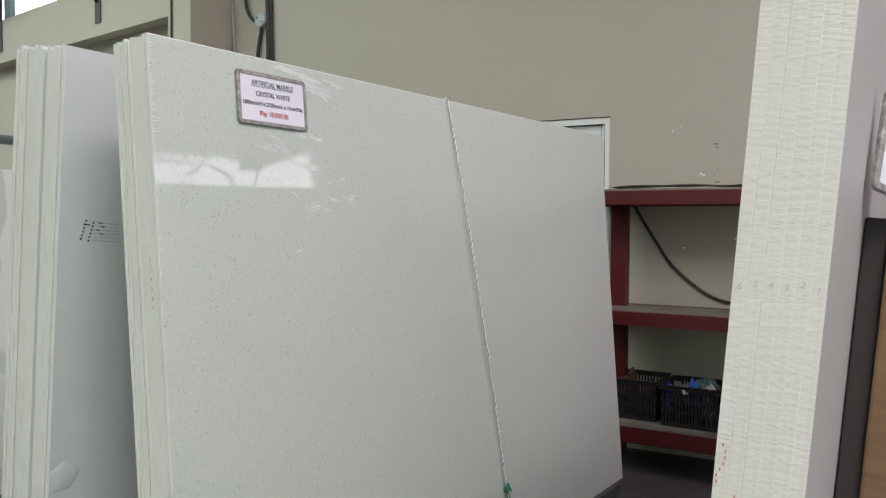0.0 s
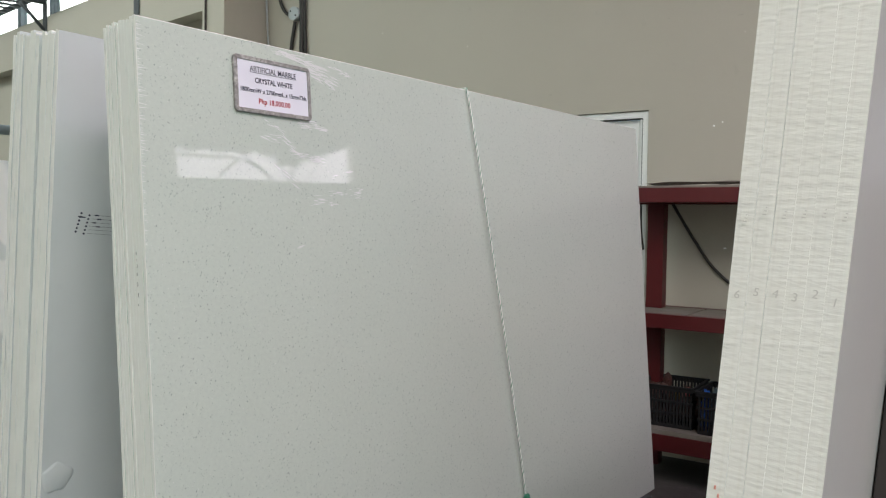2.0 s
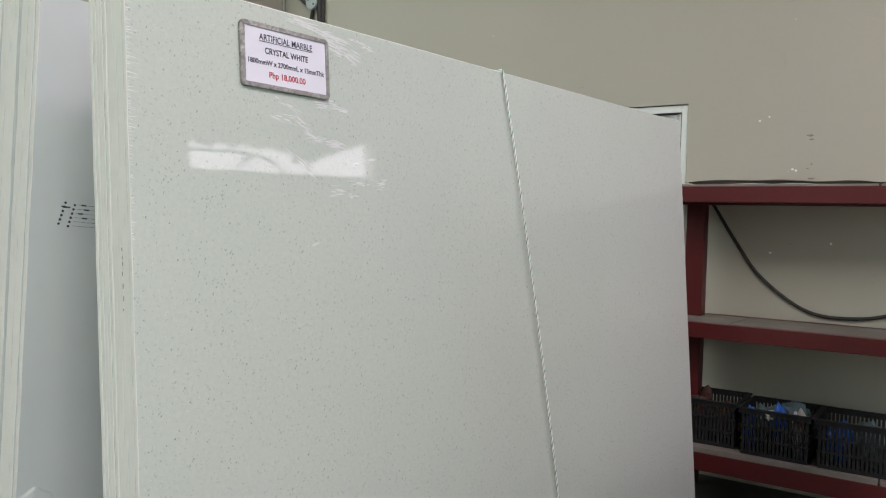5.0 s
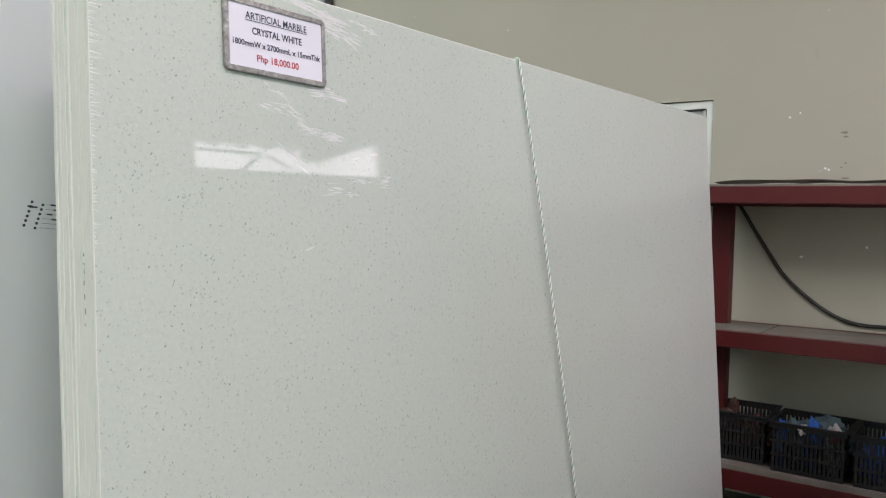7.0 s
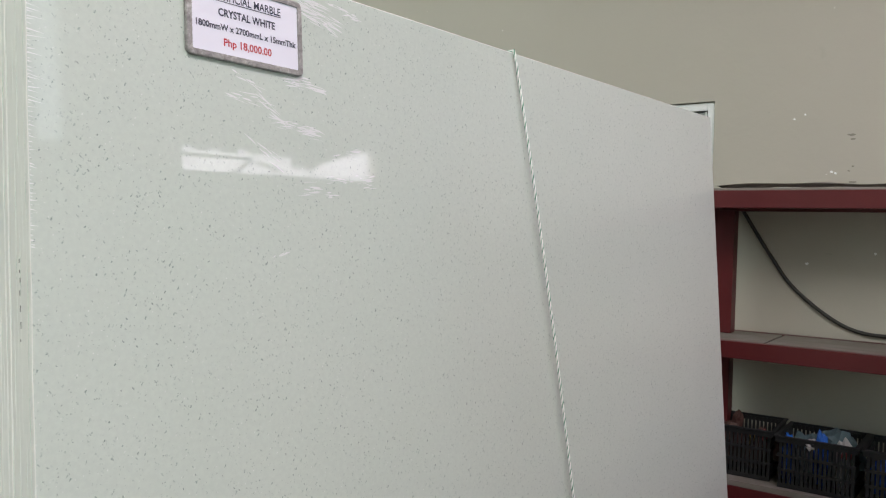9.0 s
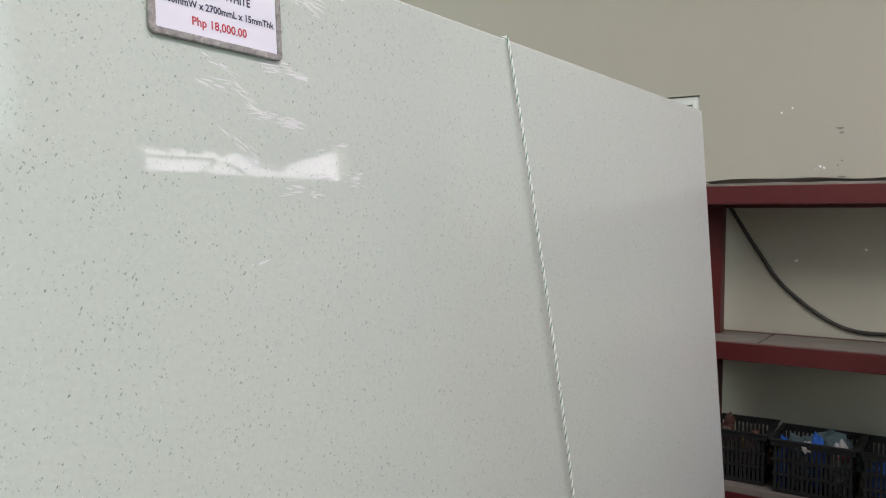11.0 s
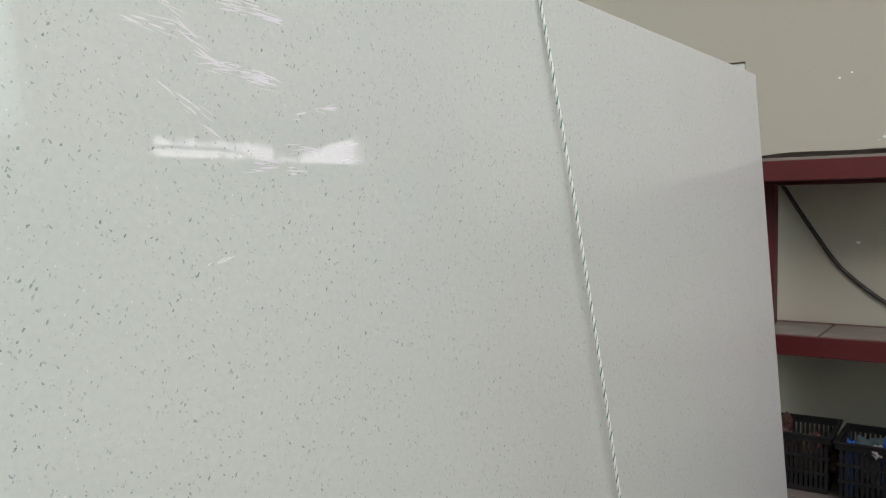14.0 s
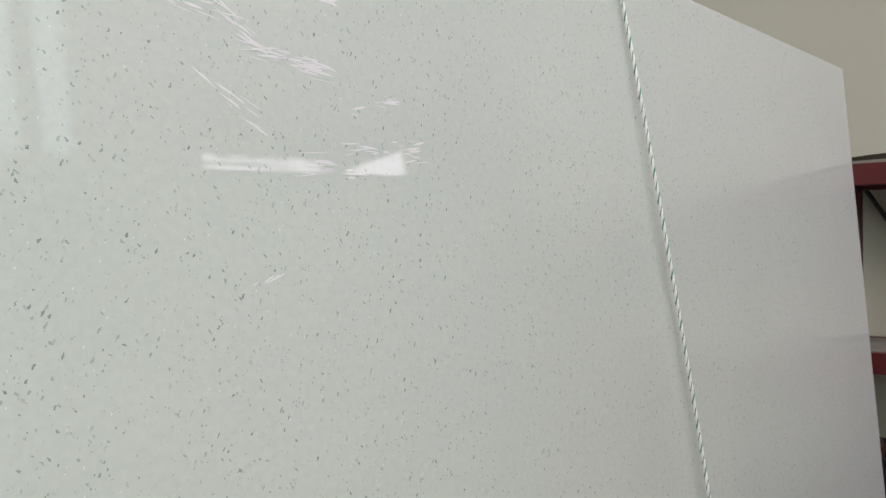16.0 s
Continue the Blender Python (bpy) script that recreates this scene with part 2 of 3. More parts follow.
CHIPS, SCUFFS = [(-0.104, 2.026), (-0.055, 2.045), (0.075, 1.757), (0.092, 1.75), (0.33, 1.62), (-0.02, 1.30), (0.28, 1.36)], [(0.158, 1.936, 0.024, 0.008), (0.166, 1.915, 0.016, 0.006), (0.168, 1.782, 0.007, 0.006), (0.169, 1.706, 0.026, 0.006), (0.15, 1.76, 0.008, 0.004)]

# ---- mesh helpers ----
def box(bm, lo, hi, bevel=0.0, mat=0):
    """A box between two corners, with worn edges."""
    m = Matrix.LocRotScale([(a + b) / 2 for a, b in zip(lo, hi)], None, [abs(b - a) for a, b in zip(lo, hi)])
    made = bmesh.ops.create_cube(bm, size=1.0, matrix=m)
    faces = {f for v in made["verts"] for f in v.link_faces}
    if bevel:
        edges = {e for v in made["verts"] for e in v.link_edges}
        out = bmesh.ops.bevel(bm, geom=list(edges), offset=bevel, segments=2, affect="EDGES", profile=0.6)
        faces |= set(out["faces"])
    for f in faces:
        if f.is_valid:
            f.material_index = mat
    return bm


def boxes(*items, bevel=0.0):
    bm = bmesh.new()
    for lo, hi in items:
        box(bm, lo, hi, bevel)
    return bm


def tube(bm, pts, r, sides=8, caps=True):
    """A round bar through points."""
    pts = [Vector(p) for p in pts]
    rings, side = [], None
    for i, p in enumerate(pts):
        d = (pts[min(i + 1, len(pts) - 1)] - pts[max(i - 1, 0)]).normalized()
        if side is None:
            side = d.orthogonal().normalized()
        side = (side - d * side.dot(d)).normalized()
        up = d.cross(side)
        rr = r[i] if isinstance(r, (list, tuple)) else r
        rings.append([bm.verts.new(p + rr * (math.cos(a) * side + math.sin(a) * up)) for a in (2 * math.pi * n / sides for n in range(sides))])
    for a, b in zip(rings, rings[1:]):
        for n in range(sides):
            bm.faces.new((a[n], a[(n + 1) % sides], b[(n + 1) % sides], b[n])).smooth = True
    if caps:
        bm.faces.new(rings[0][::-1])
        bm.faces.new(rings[-1])
    return bm


def part(name, bm, material, parent=None, label="", m=None):
    """Links a bmesh as one mesh object, under a thing or a part."""
    me = bpy.data.meshes.new(name)
    bmesh.ops.recalc_face_normals(bm, faces=bm.faces[:])
    bm.to_mesh(me)
    bm.free()
    for one in material if isinstance(material, (list, tuple)) else [material]:
        me.materials.append(one)
    ob = new(name, me)
    if parent:
        ob.parent = parent
    if m is not None:
        ob.matrix_basis = m
    if label:
        ob["label"] = label
    return ob


def thing(name, label, category, group="", m=None, kind=""):
    """An empty that carries the parts of one thing."""
    ob = new(name)
    if m is not None:
        ob.matrix_basis = m
    return tagged(ob, label, category, group, kind)


def lettering(name, text, size, material, parent, at, width=None, m=None, bold=0.0):
    """A line of writing as a flat mesh, centred on a place in its parent's plane."""
    cu = bpy.data.curves.new(name, "FONT")
    cu.body, cu.size, cu.align_x, cu.align_y, cu.offset = text, size, "CENTER", "CENTER", bold
    cu.resolution_u = 3
    tmp = new(name + "_outline", cu)
    bpy.context.view_layer.update()
    me = bpy.data.meshes.new_from_object(tmp.evaluated_get(bpy.context.evaluated_depsgraph_get()))
    xs = [v.co.x for v in me.vertices]
    if width and xs:
        s = width / (max(xs) - min(xs))
        for v in me.vertices:
            v.co.x *= s
    bpy.data.objects.remove(tmp)
    me.materials.clear()
    me.materials.append(material)
    ob = new(name, me)
    ob.parent = parent
    ob.matrix_basis = (m or Matrix()) @ Matrix.Translation(at)
    return ob


def basis(origin, x, y, z):
    m = Matrix((x, y, z)).transposed().to_4x4()
    m.translation = origin
    return m


def leaning(origin, azimuth, lean):
    """Slab frame: x along its length, y up its face, z out of the face towards +x. lean: top towards -x."""
    az, le = radians(azimuth), radians(lean)
    u = Vector((math.sin(az), math.cos(az), 0))
    s = Vector((math.cos(az), -math.sin(az), 0))
    v = math.cos(le) * Vector((0, 0, 1)) - math.sin(le) * s
    return basis(origin, u, v, u.cross(v))


# ---- setting ----
def structure(name, bm, material, label, category):
    return tagged(part(name, bm, material), label, category, kind="structure")


structure("floor", boxes(((-20, -5.2, -0.2), (5.2, 10.2, 0))), FLOOR, "dark grey stained concrete warehouse floor", "floor")
# roof out of view; its openings are cut for the added fill lamps
structure("ceiling", boxes(((-20, -5.2, 6.0), (3.3, -2.4, 6.05)), ((3.3, -5.2, 6.0), (5.4, -3.6, 6.05)), ((-2.5, -2.4, 6.0), (3.3, 1.8, 6.05)), ((-20, -2.4, 6.0), (-13.0, 3.4, 6.05)),
                           ((-13, -0.8, 6.0), (-2.5, 0.3, 6.05)), ((-13, 1.7, 6.0), (-2.5, 1.8, 6.05)), ((-20, 3.4, 6.0), (2.4, 10.2, 6.05)),
                           ((-3.5, 1.8, 6.0), (2.4, 3.4, 6.05)), ((-13.0, 1.8, 6.0), (-12.5, 3.4, 6.05)), ((4.9, -3.6, 6.0), (5.4, 10.2, 6.05)),
                           ((2.4, 6.2, 6.0), (4.9, 10.2, 6.05)), ((2.4, 1.8, 6.0), (3.3, 6.2, 6.05)), ((3.3, 0.8, 6.0), (4.9, 2.6, 6.05))),
          CEIL, "grey metal sheet roof with cut-out strips for added fill lights", "ceiling")
WY, WX0, WX1, WZ0, WZ1 = 5.697, -1.75, -0.503, 0.95, 2.145
structure("wall_back", boxes(
    ((-4.0, WY, 0), (WX0, WY + 0.2, 6)), ((WX1, WY, 0), (2.0, WY + 0.2, 6)),
    ((WX0, WY, WZ1), (WX1, WY + 0.2, 6)), ((WX0, WY, 0), (WX1, WY + 0.2, WZ0))), WALL,
    "beige painted masonry wall with chips and scuffs", "wall")
structure("wall_return", boxes(((1.8, WY + 0.2, 0), (2.0, 10, 6))), WALL, "plain beige painted wall round the corner", "wall")
structure("wall_far", boxes(((2.0, 10, 0), (5.2, 10.2, 6))), WALL, "plain beige painted end wall", "wall")
# hall walls behind and beside the camera; large side opening added for the fill
structure("wall_front", boxes(((-20, -5.2, 0), (5.2, -5.0, 6))), WALL, "plain beige painted wall of the hall", "wall")
structure("wall_side", boxes(
    ((5.0, -5.0, 0), (5.2, -4.7, 6)), ((5.0, -4.7, 4.4), (5.2, 2.1, 6)), ((5.0, 2.1, 0), (5.2, 10, 2.50)), ((5.0, 2.1, 4.9), (5.2, 10, 6)),
    ((5.0, 2.1, 2.50), (5.2, 3.52, 4.9)), ((5.0, 4.07, 2.50), (5.2, 5.05, 4.9)), ((5.0, 3.52, 2.50), (5.2, 4.07, 2.95)), ((5.0, 3.52, 4.4), (5.2, 4.07, 4.9)),
    ((5.02, 3.68, 2.95), (5.18, 3.80, 4.4)), ((5.0, 7.42, 2.50), (5.2, 10, 4.9)), ((5.0, 5.05, 3.24), (5.2, 7.42, 4.9))), WALL,
    "beige side wall with an added opening for fill light and a high window", "wall")
structure("wall_end", boxes(((-20, -5, 0), (-19.8, 10, 6))), WALL, "plain beige end wall of the hall", "wall")
brace = bmesh.new()
for n in range(30):
    # ragged mask over the window's top, added to shape its reflection in the slab
    y = 5.05 + 0.08 * n
    low = 3.02 + 0.03 * math.sin(n * 1.7) if y < 6.3 else 2.90 + 0.02 * math.sin(n * 2.3) if y < 6.62 else 2.95 + 0.30 * (y - 6.62)
    box(brace, (5.10, y, low), (5.14, y + 0.08, 3.26))
box(brace, (5.06, 5.05, 2.925), (5.08, 5.80, 2.955))
tube(brace, [(5.07, 5.82, 2.93), (5.07, 5.62, 2.80), (5.07, 5.42, 2.55)], 0.020, 6)
tube(brace, [(5.07, 5.90, 2.92), (5.07, 6.10, 2.83), (5.07, 6.30, 2.52)], 0.020, 6)
tube(brace, [(5.07, 6.35, 2.52), (5.07, 6.55, 2.92)], 0.016, 6)
tube(brace, [(5.07, 6.50, 2.52), (5.07, 6.80, 2.86)], 0.007, 6)
structure("window_2", brace, STEEL, "narrow high window with diagonal steel braces", "window")

# column with the bay of windows beyond it
structure("column_1", boxes(((-4.112, 5.231, 0), (-3.848, WY - 0.003, 6)), bevel=0.006), WALL, "beige painted concrete column", "column")
BAY = basis((-4.12, 5.61, -0.07), Vector((-0.9893, 0.1458, 0)), Vector((-0.1458, -0.9893, 0)), Vector((0, 0, 1)))
bay = boxes(((0, -0.2, 0), (15, 0, 3.30)), ((0, -0.2, 3.30), (15, 0.16, 3.78)), ((0, -0.2, 5.2), (15, 0.05, 6)))
tagged(part("wall_left", bay, WALL, m=BAY), "beige masonry wall with a deep sill beam under high windows", "wall", kind="structure")
tagged(part("column_2", boxes(((5.75, 0.002, 0), (6.2, 0.19, 6.0)), bevel=0.006), WALL, m=BAY), "beige painted concrete column", "column", kind="structure")
win = tagged(new("window_3"), "row of high warehouse windows with grey steel mullions", "window", kind="structure")
win.matrix_basis = BAY
for s in (0.5, 1.55, 2.6, 3.9, 4.9, 6.05, 7.2, 8.35, 9.5, 11, 12.5):
    part("mullion", boxes(((s, -0.12, 3.79), (s + 0.12, -0.04, 5.2)), bevel=0.004), BLUEGREY, win)
for z in (3.79, 4.5):
    part("window_rail", boxes(((0, -0.11, z), (15, -0.05, z + 0.05))), BLUEGREY, win)
for a, b in ((1.67, 2.6), (2.72, 3.9), (4.02, 4.9), (5.02, 6.05)):
    pane = part("pane", boxes(((a, -0.082, 3.84), (b, -0.078, 4.5))), GLASS, win)
    pane.visible_shadow = False
for s, y in ((1.45, 0.163), (3.62, 0.163), (6.12, 0.193), (7.4, 0.163)):
    br = thing("bracket", "black steel angle bracket bolted to the sill beam", "bracket", "sill brackets", BAY @ pose(s, y, 3.42))
    part("plate", boxes(((-0.05, 0, 0), (0.05, 0.012, 0.62)), bevel=0.003), STEEL, br)
    part("arm", boxes(((-0.03, 0.012, 0.50), (0.03, 0.34, 0.56)), bevel=0.003), STEEL, br)
    bmb = bmesh.new()
    tube(bmb, [(0, 0.01, 0.2), (0, 0.30, 0.50)], 0.02, 6)
    part("brace", bmb, STEEL, br)
# cable tray on the brackets
tray = thing("cable_tray", "perforated steel cable tray carried on brackets", "cable tray", m=BAY @ pose(0, 0.2, 3.985))
for y in (0.0, 0.26):
    part("side_rail", boxes(((2.6, y, 0), (12, y + 0.012, 0.07))), STEEL, tray)
for n in range(46):
    part("rung", boxes(((2.65 + n * 0.2, 0.012, 0.004), (2.69 + n * 0.2, 0.26, 0.02))), STEEL, tray)
bmb = bmesh.new()
for n in range(46):
    tube(bmb, [(2.65 + n * 0.2, 0.02, 0.024), (2.85 + n * 0.2, 0.25, 0.024)], 0.008, 5)
part("mesh_wire", bmb, STEEL, tray)

k = Mat("overcast_sky", 1.0)
k.colour((0.0, 0.0, 0.0))
k.l.new(k.mix(k.noise(0.4, 3), (0.90, 1.0, 0.96), (0.98, 1.0, 0.99)), k.b.inputs["Emission Color"])
k.b.inputs["Emission Strength"].default_value = 1.15
tagged(part("backdrop", boxes(((-0.3, -1.3, 2.0), (16, -1.25, 9.0))), k.m, m=BAY), "plain bright overcast sky beyond the high windows", "sky", kind="structure")

# sliding window in the back wall
w1 = tagged(new("window_1"), "white aluminium sliding window partly hidden behind slabs", "window", kind="structure")
fy0, fy1 = WY + 0.014, WY + 0.12
for lo, hi in (((WX0, fy0, WZ0), (WX0 + 0.05, fy1, WZ1)), ((WX1 - 0.04, fy0, WZ0), (WX1 - 0.004, fy1, WZ1 - 0.004)),
               ((WX0 + 0.05, fy0, WZ1 - 0.045), (WX1 - 0.04, fy1, WZ1 - 0.004)), ((WX0 + 0.05, fy0, WZ0), (WX1 - 0.04, fy1, WZ0 + 0.04))):
    part("window_frame", boxes((lo, hi), bevel=0.003), WHITE_ALU, w1)
for x, y in ((WX1 - 0.052, fy0 + 0.012), (WX1 - 0.066, fy0 + 0.03)):
    part("track", boxes(((x - 0.006, y, WZ0 + 0.05), (x + 0.008, y + 0.05, WZ1 - 0.05)), bevel=0.002), WHITE_ALU, w1)
part("gasket", boxes(((WX1 - 0.044, fy0 + 0.004, WZ0 + 0.05), (WX1 - 0.0405, fy0 + 0.05, WZ1 - 0.05))), GASKET, w1)
part("gasket", boxes(((WX0 + 0.05, fy0 + 0.004, WZ1 - 0.0505), (WX1 - 0.05, fy0 + 0.05, WZ1 - 0.0455))), GASKET, w1)
sash = part("sash", boxes(((WX1 - 0.65, fy0 + 0.03, WZ1 - 0.11), (WX1 - 0.075, fy0 + 0.06, WZ1 - 0.055)),
                          ((WX1 - 0.115, fy0 + 0.03, WZ0 + 0.1), (WX1 - 0.075, fy0 + 0.06, WZ1 - 0.11)),
                          ((WX1 - 0.65, fy0 + 0.03, WZ0 + 0.05), (WX1 - 0.075, fy0 + 0.06, WZ0 + 0.1)), bevel=0.003), WHITE_ALU, w1)
g = part("pane", boxes(((WX0 + 0.06, fy0 + 0.043, WZ0 + 0.06), (WX1 - 0.11, fy0 + 0.047, WZ1 - 0.1))), GLASS, w1)
g.visible_shadow = False


# ---- slabs ----
def slab_mesh(name, length, height, thick, seed, rough=0.0015, face=None, back=None, edge=None, chip=0.003, chamfer=0.0016):
    """A cast slab: x length, y height, z from -thick to 0, with an uneven near end and top."""
    rnd = random.Random(seed)
    bm = bmesh.new()
    rows, c = 64, chamfer
    off = Vector((rnd.random() * 50, rnd.random() * 50, 0))
    rings = []
    for i in range(rows + 1):
        y = height * i / rows
        e0 = rough * 1.6 * noise.noise(off + Vector((0, y * 9, 0))) + rough * 0.7 * noise.noise(off + Vector((3, y * 55, 0)))
        e1 = rough * noise.noise(off + Vector((7, y * 9, 0)))
        ring = [(e0 + c, y, 0), (e0, y, -c), (e0 + 0.4 * e1, y, -thick + c), (e0 + c, y, -thick), (length + e1, y, -thick), (length + e1, y, 0)]
        if i == rows:
            ring = [(x, yy - (chip * rnd.random() if x < 1 else 0), z) for x, yy, z in ring]
        rings.append([bm.verts.new(p) for p in ring])
    kinds = [2, 2, 2, 1, 2, 0]
    for a, b in zip(rings, rings[1:]):
        for n in range(6):
            f = bm.faces.new((a[n], a[(n + 1) % 6], b[(n + 1) % 6], b[n]))
            f.material_index = kinds[n]
    for r in (rings[0], rings[-1]):
        bm.faces.new(r).material_index = 2
    return part(name, bm, (face, back, edge))


def stack(frame_m, count, thick, gaps, label, group, seed, face, back, edge, jitter=0.004, front_face=None, front_label="", height=1.8, length=2.7, rough=0.0015, chamfer=0.0016, flush=(), recess=()):
    """Slabs one behind another; gaps are the air between them, front to back. flush: ends level with their neighbours; recess: pushed in."""
    rnd = random.Random(seed)
    z, out = 0.0, []
    for n in range(count):
        ob = slab_mesh("marble_slab", length, height, thick, seed + n, rough, front_face if n == 0 and front_face else face, back, edge,
                       chip=0.006, chamfer=0.0002 if n in flush else chamfer)
        dx, dy = (0, 0) if n == 0 else (rnd.uniform(-jitter, jitter), rnd.uniform(-0.010, 0.004))
        dx = 0.014 if n in recess else dx * 0.2 if n in flush else dx
        ob.matrix_basis = frame_m @ Matrix.Translation((dx, 0, z)) @ Matrix.Diagonal((1, 1 + dy / height, 1, 1))
        tagged(ob, front_label if n == 0 and front_label else label, "slab", group)
        z -= thick + gaps[n % len(gaps)]
        out.append(ob)
    return out, z


MAIN = leaning((-0.336, 2.033, 0.12), 5.19, 4.72)
main, _ = stack(MAIN, 11, 0.0122, (0.0006, 0.0001, 0.0001, 0.0001, 0.0001, 0.0001, 0.0034, 0.0030, 0.0034, 0.001),
                "white artificial marble slab standing on edge in a leaning stack", "slabs of the speckled stack", 11,
                SPECKLED, BACK, EDGE_SMOOTH, jitter=0.0018, rough=0.0007, chamfer=0.0012, flush=(1, 2, 3, 4, 5), front_face=SPECKLED,
                front_label="polished white artificial marble slab with fine grey-green specks, leaning in front of its stack")
LEFT = leaning((-0.998, 2.083, 0.135), 1.0, -4.66)
left, _ = stack(LEFT, 14, 0.0152, (0.0024, 0.0018, 0.0001, 0.0001, 0.0004, 0.0004, 0.0001, 0.0001, 0.0001, 0.0020, 0.0034, 0.0030, 0.0034),
                "white artificial marble slab with raw edge and grey back, leaning in a stack", "slabs of the grey-backed stack", 31,
                BACK, BACK, EDGE_SMOOTH, jitter=0.0022, rough=0.0010, chamfer=0.0012, flush=(2, 3, 4, 6, 7, 8, 9), recess=(5,))
RIGHT = leaning((0.966, 1.617, 0.12), 1.0, -4.4)
right, _ = stack(RIGHT, 6, 0.0153, (0.00002, 0.00002, 0.00002, 0.0003, 0.0002),
                 "white artificial marble slab with rippled raw edge, leaning in a stack", "slabs of the numbered stack", 53,
                 BACK, BACK, EDGE, jitter=0.0001, rough=0.0004, chamfer=0.0001, front_face=SHADED_FACE, height=1.735,
                 front_label="artificial marble slab with face greyed for shade and rippled white edge, outermost in its stack")
VEIN = leaning((-2.79, 1.45, 0.052), 0.0, 4.6)
stack(VEIN, 5, 0.015, (0.001, 0.002), "white marble slab with soft grey veins leaning in a far stack", "slabs of the veined stack", 71,
      VEINED, BACK, EDGE_SMOOTH, height=1.665, length=2.7)


# ---- racks ----
def rack(name, m, side, depth, posts, height, label, mat, post_mat, batten_mat=None, length=2.7, near=0.15, feet=True):
    """A leaning slab rack: a sill under the slabs, posts behind them. side: +1 posts on the face side, -1 behind the stack."""
    r = thing(name, label, "rack", m=m)
    z0, z1 = (-depth - 0.03, 0.14) if side > 0 else (-depth - 0.14, 0.03)
    bm = boxes(((near, -0.05, z0), (length - 0.1, -0.001, z1)), bevel=0.004)
    part("sill_beam", bm, mat, r)
    for x in posts:
        a, b = (0.036, 0.10) if side > 0 else (-depth - 0.11, -depth - 0.05)
        part("post", boxes(((x, 0.0, a), (x + 0.07, height, b)), bevel=0.005), post_mat, r)
        a, b = (0.002, 0.036) if side > 0 else (-depth - 0.05, -depth - 0.002)
        part("batten", boxes(((x + 0.01, 0.02, a), (x + 0.06, height - 0.03, b)), bevel=0.003), batten_mat or post_mat, r)
    for x in (near + 0.1, length * 0.5, length - 0.3) if feet else ():
        part("foot", boxes(((x, -0.14, z0 + 0.02), (x + 0.08, -0.05, z1 - 0.02))), mat, r)
    return r


rack("slab_rack", MAIN, -1, 0.172, (0.75, 1.6, 2.45), 1.5, "dark steel rack carrying the speckled slab stack", STEEL, STEEL, BATTEN)
rack("slab_rack", LEFT, 1, 0.235, (0.9, 1.7, 2.4), 1.5, "dark steel rack carrying the grey-backed slab stack", STEEL, STEEL, BATTEN)
# these dark battens stand in for the shadow beside the timber posts
rack("slab_rack", RIGHT, 1, 0.092, (0.5, 1.5, 2.4), 1.375, "brown timber rack with dark battens for post shade beside the numbered slabs", TIMBER, TIMBER, BATTEN, near=0.3)
rack("slab_rack", VEIN, -1, 0.09, (0.6, 1.4, 2.3), 1.4, "dark steel rack carrying the veined slabs", STEEL, STEEL, BATTEN, feet=False)


# ---- price signs ----
def rounded_frame(w, h, border, depth, radius):
    """A flat picture-frame ring with rounded corners, in x and y, front at z = depth."""
    bm = bmesh.new()

    def ring(hw, hh, r, z):
        pts = []
        for cx, cy, a0 in ((hw - r, hh - r, 0), (-hw + r, hh - r, 90), (-hw + r, -hh + r, 180), (hw - r, -hh + r, 270)):
            for n in range(6):
                a = radians(a0 + 18 * n)
                pts.append(bm.verts.new((cx + r * math.cos(a), cy + r * math.sin(a), z)))
        return pts

    loops = [ring(w / 2, h / 2, radius, 0), ring(w / 2, h / 2, radius, depth - 0.0015), ring(w / 2 - 0.0015, h / 2 - 0.0015, radius, depth),
             ring(w / 2 - border, h / 2 - border, 0.003, depth), ring(w / 2 - border, h / 2 - border, 0.003, 0)]
    for a, b in zip(loops, loops[1:] + loops[:1]):
        for n in range(len(a)):
            bm.faces.new((a[n], a[(n + 1) % len(a)], b[(n + 1) % len(a)], b[n]))
    return bm


def price_sign(m, lines, label, w=0.262, h=0.15):
    s = thing("price_sign", label, "sign", "framed price signs", m)
    part("frame", rounded_frame(w, h, 0.011, 0.008, 0.012), TRIM, s, "mottled grey stone frame")
    part("card", boxes(((-w / 2 + 0.008, -h / 2 + 0.008, 0.0005), (w / 2 - 0.008, h / 2 - 0.008, 0.005))), PAPER, s, "white printed card")
    for text, y, size, width, ink, bold in lines:
        lettering("lettering", text, size, ink, s, (0, y, 0.0056), width, bold=bold)
    return s


SIGN_LINES = [("ARTIFICIAL MARBLE", 0.043, 0.021, 0.158, INK, 0.0003), ("CRYSTAL WHITE", 0.013, 0.020, 0.128, INK, 0.0005),
              ("1800mmW x 2700mmL x 15mmThk", -0.0145, 0.0165, 0.226, INK, 0.00045), ("Php 18,000.00", -0.0415, 0.020, 0.108, RED_INK, 0.0004)]
sign = price_sign(MAIN @ Matrix.Translation((0.398, 1.678, 0.0015)), SIGN_LINES, "small white price sign in grey stone frame on speckled slab")
part("underline", boxes(((-0.079, 0.0333, 0.0056), (0.079, 0.0345, 0.006))), INK, sign)
# the sign on the numbered stack: only its first figure can be read
sign2 = price_sign(basis((1.086, 2.017, 1.502), Vector((0.5, 0.866, 0)), Vector((0, 0, 1)), Vector((0.866, -0.5, 0))) @ pose(0, 0, 0, 0, 0, -13) @ pose(0.131, 0.075, 0), [], "small white price sign in grey stone frame on numbered slabs")
lettering("lettering", "160", 0.0165, INK, sign2, (-0.098, -0.012, 0.0056), bold=0.0005)
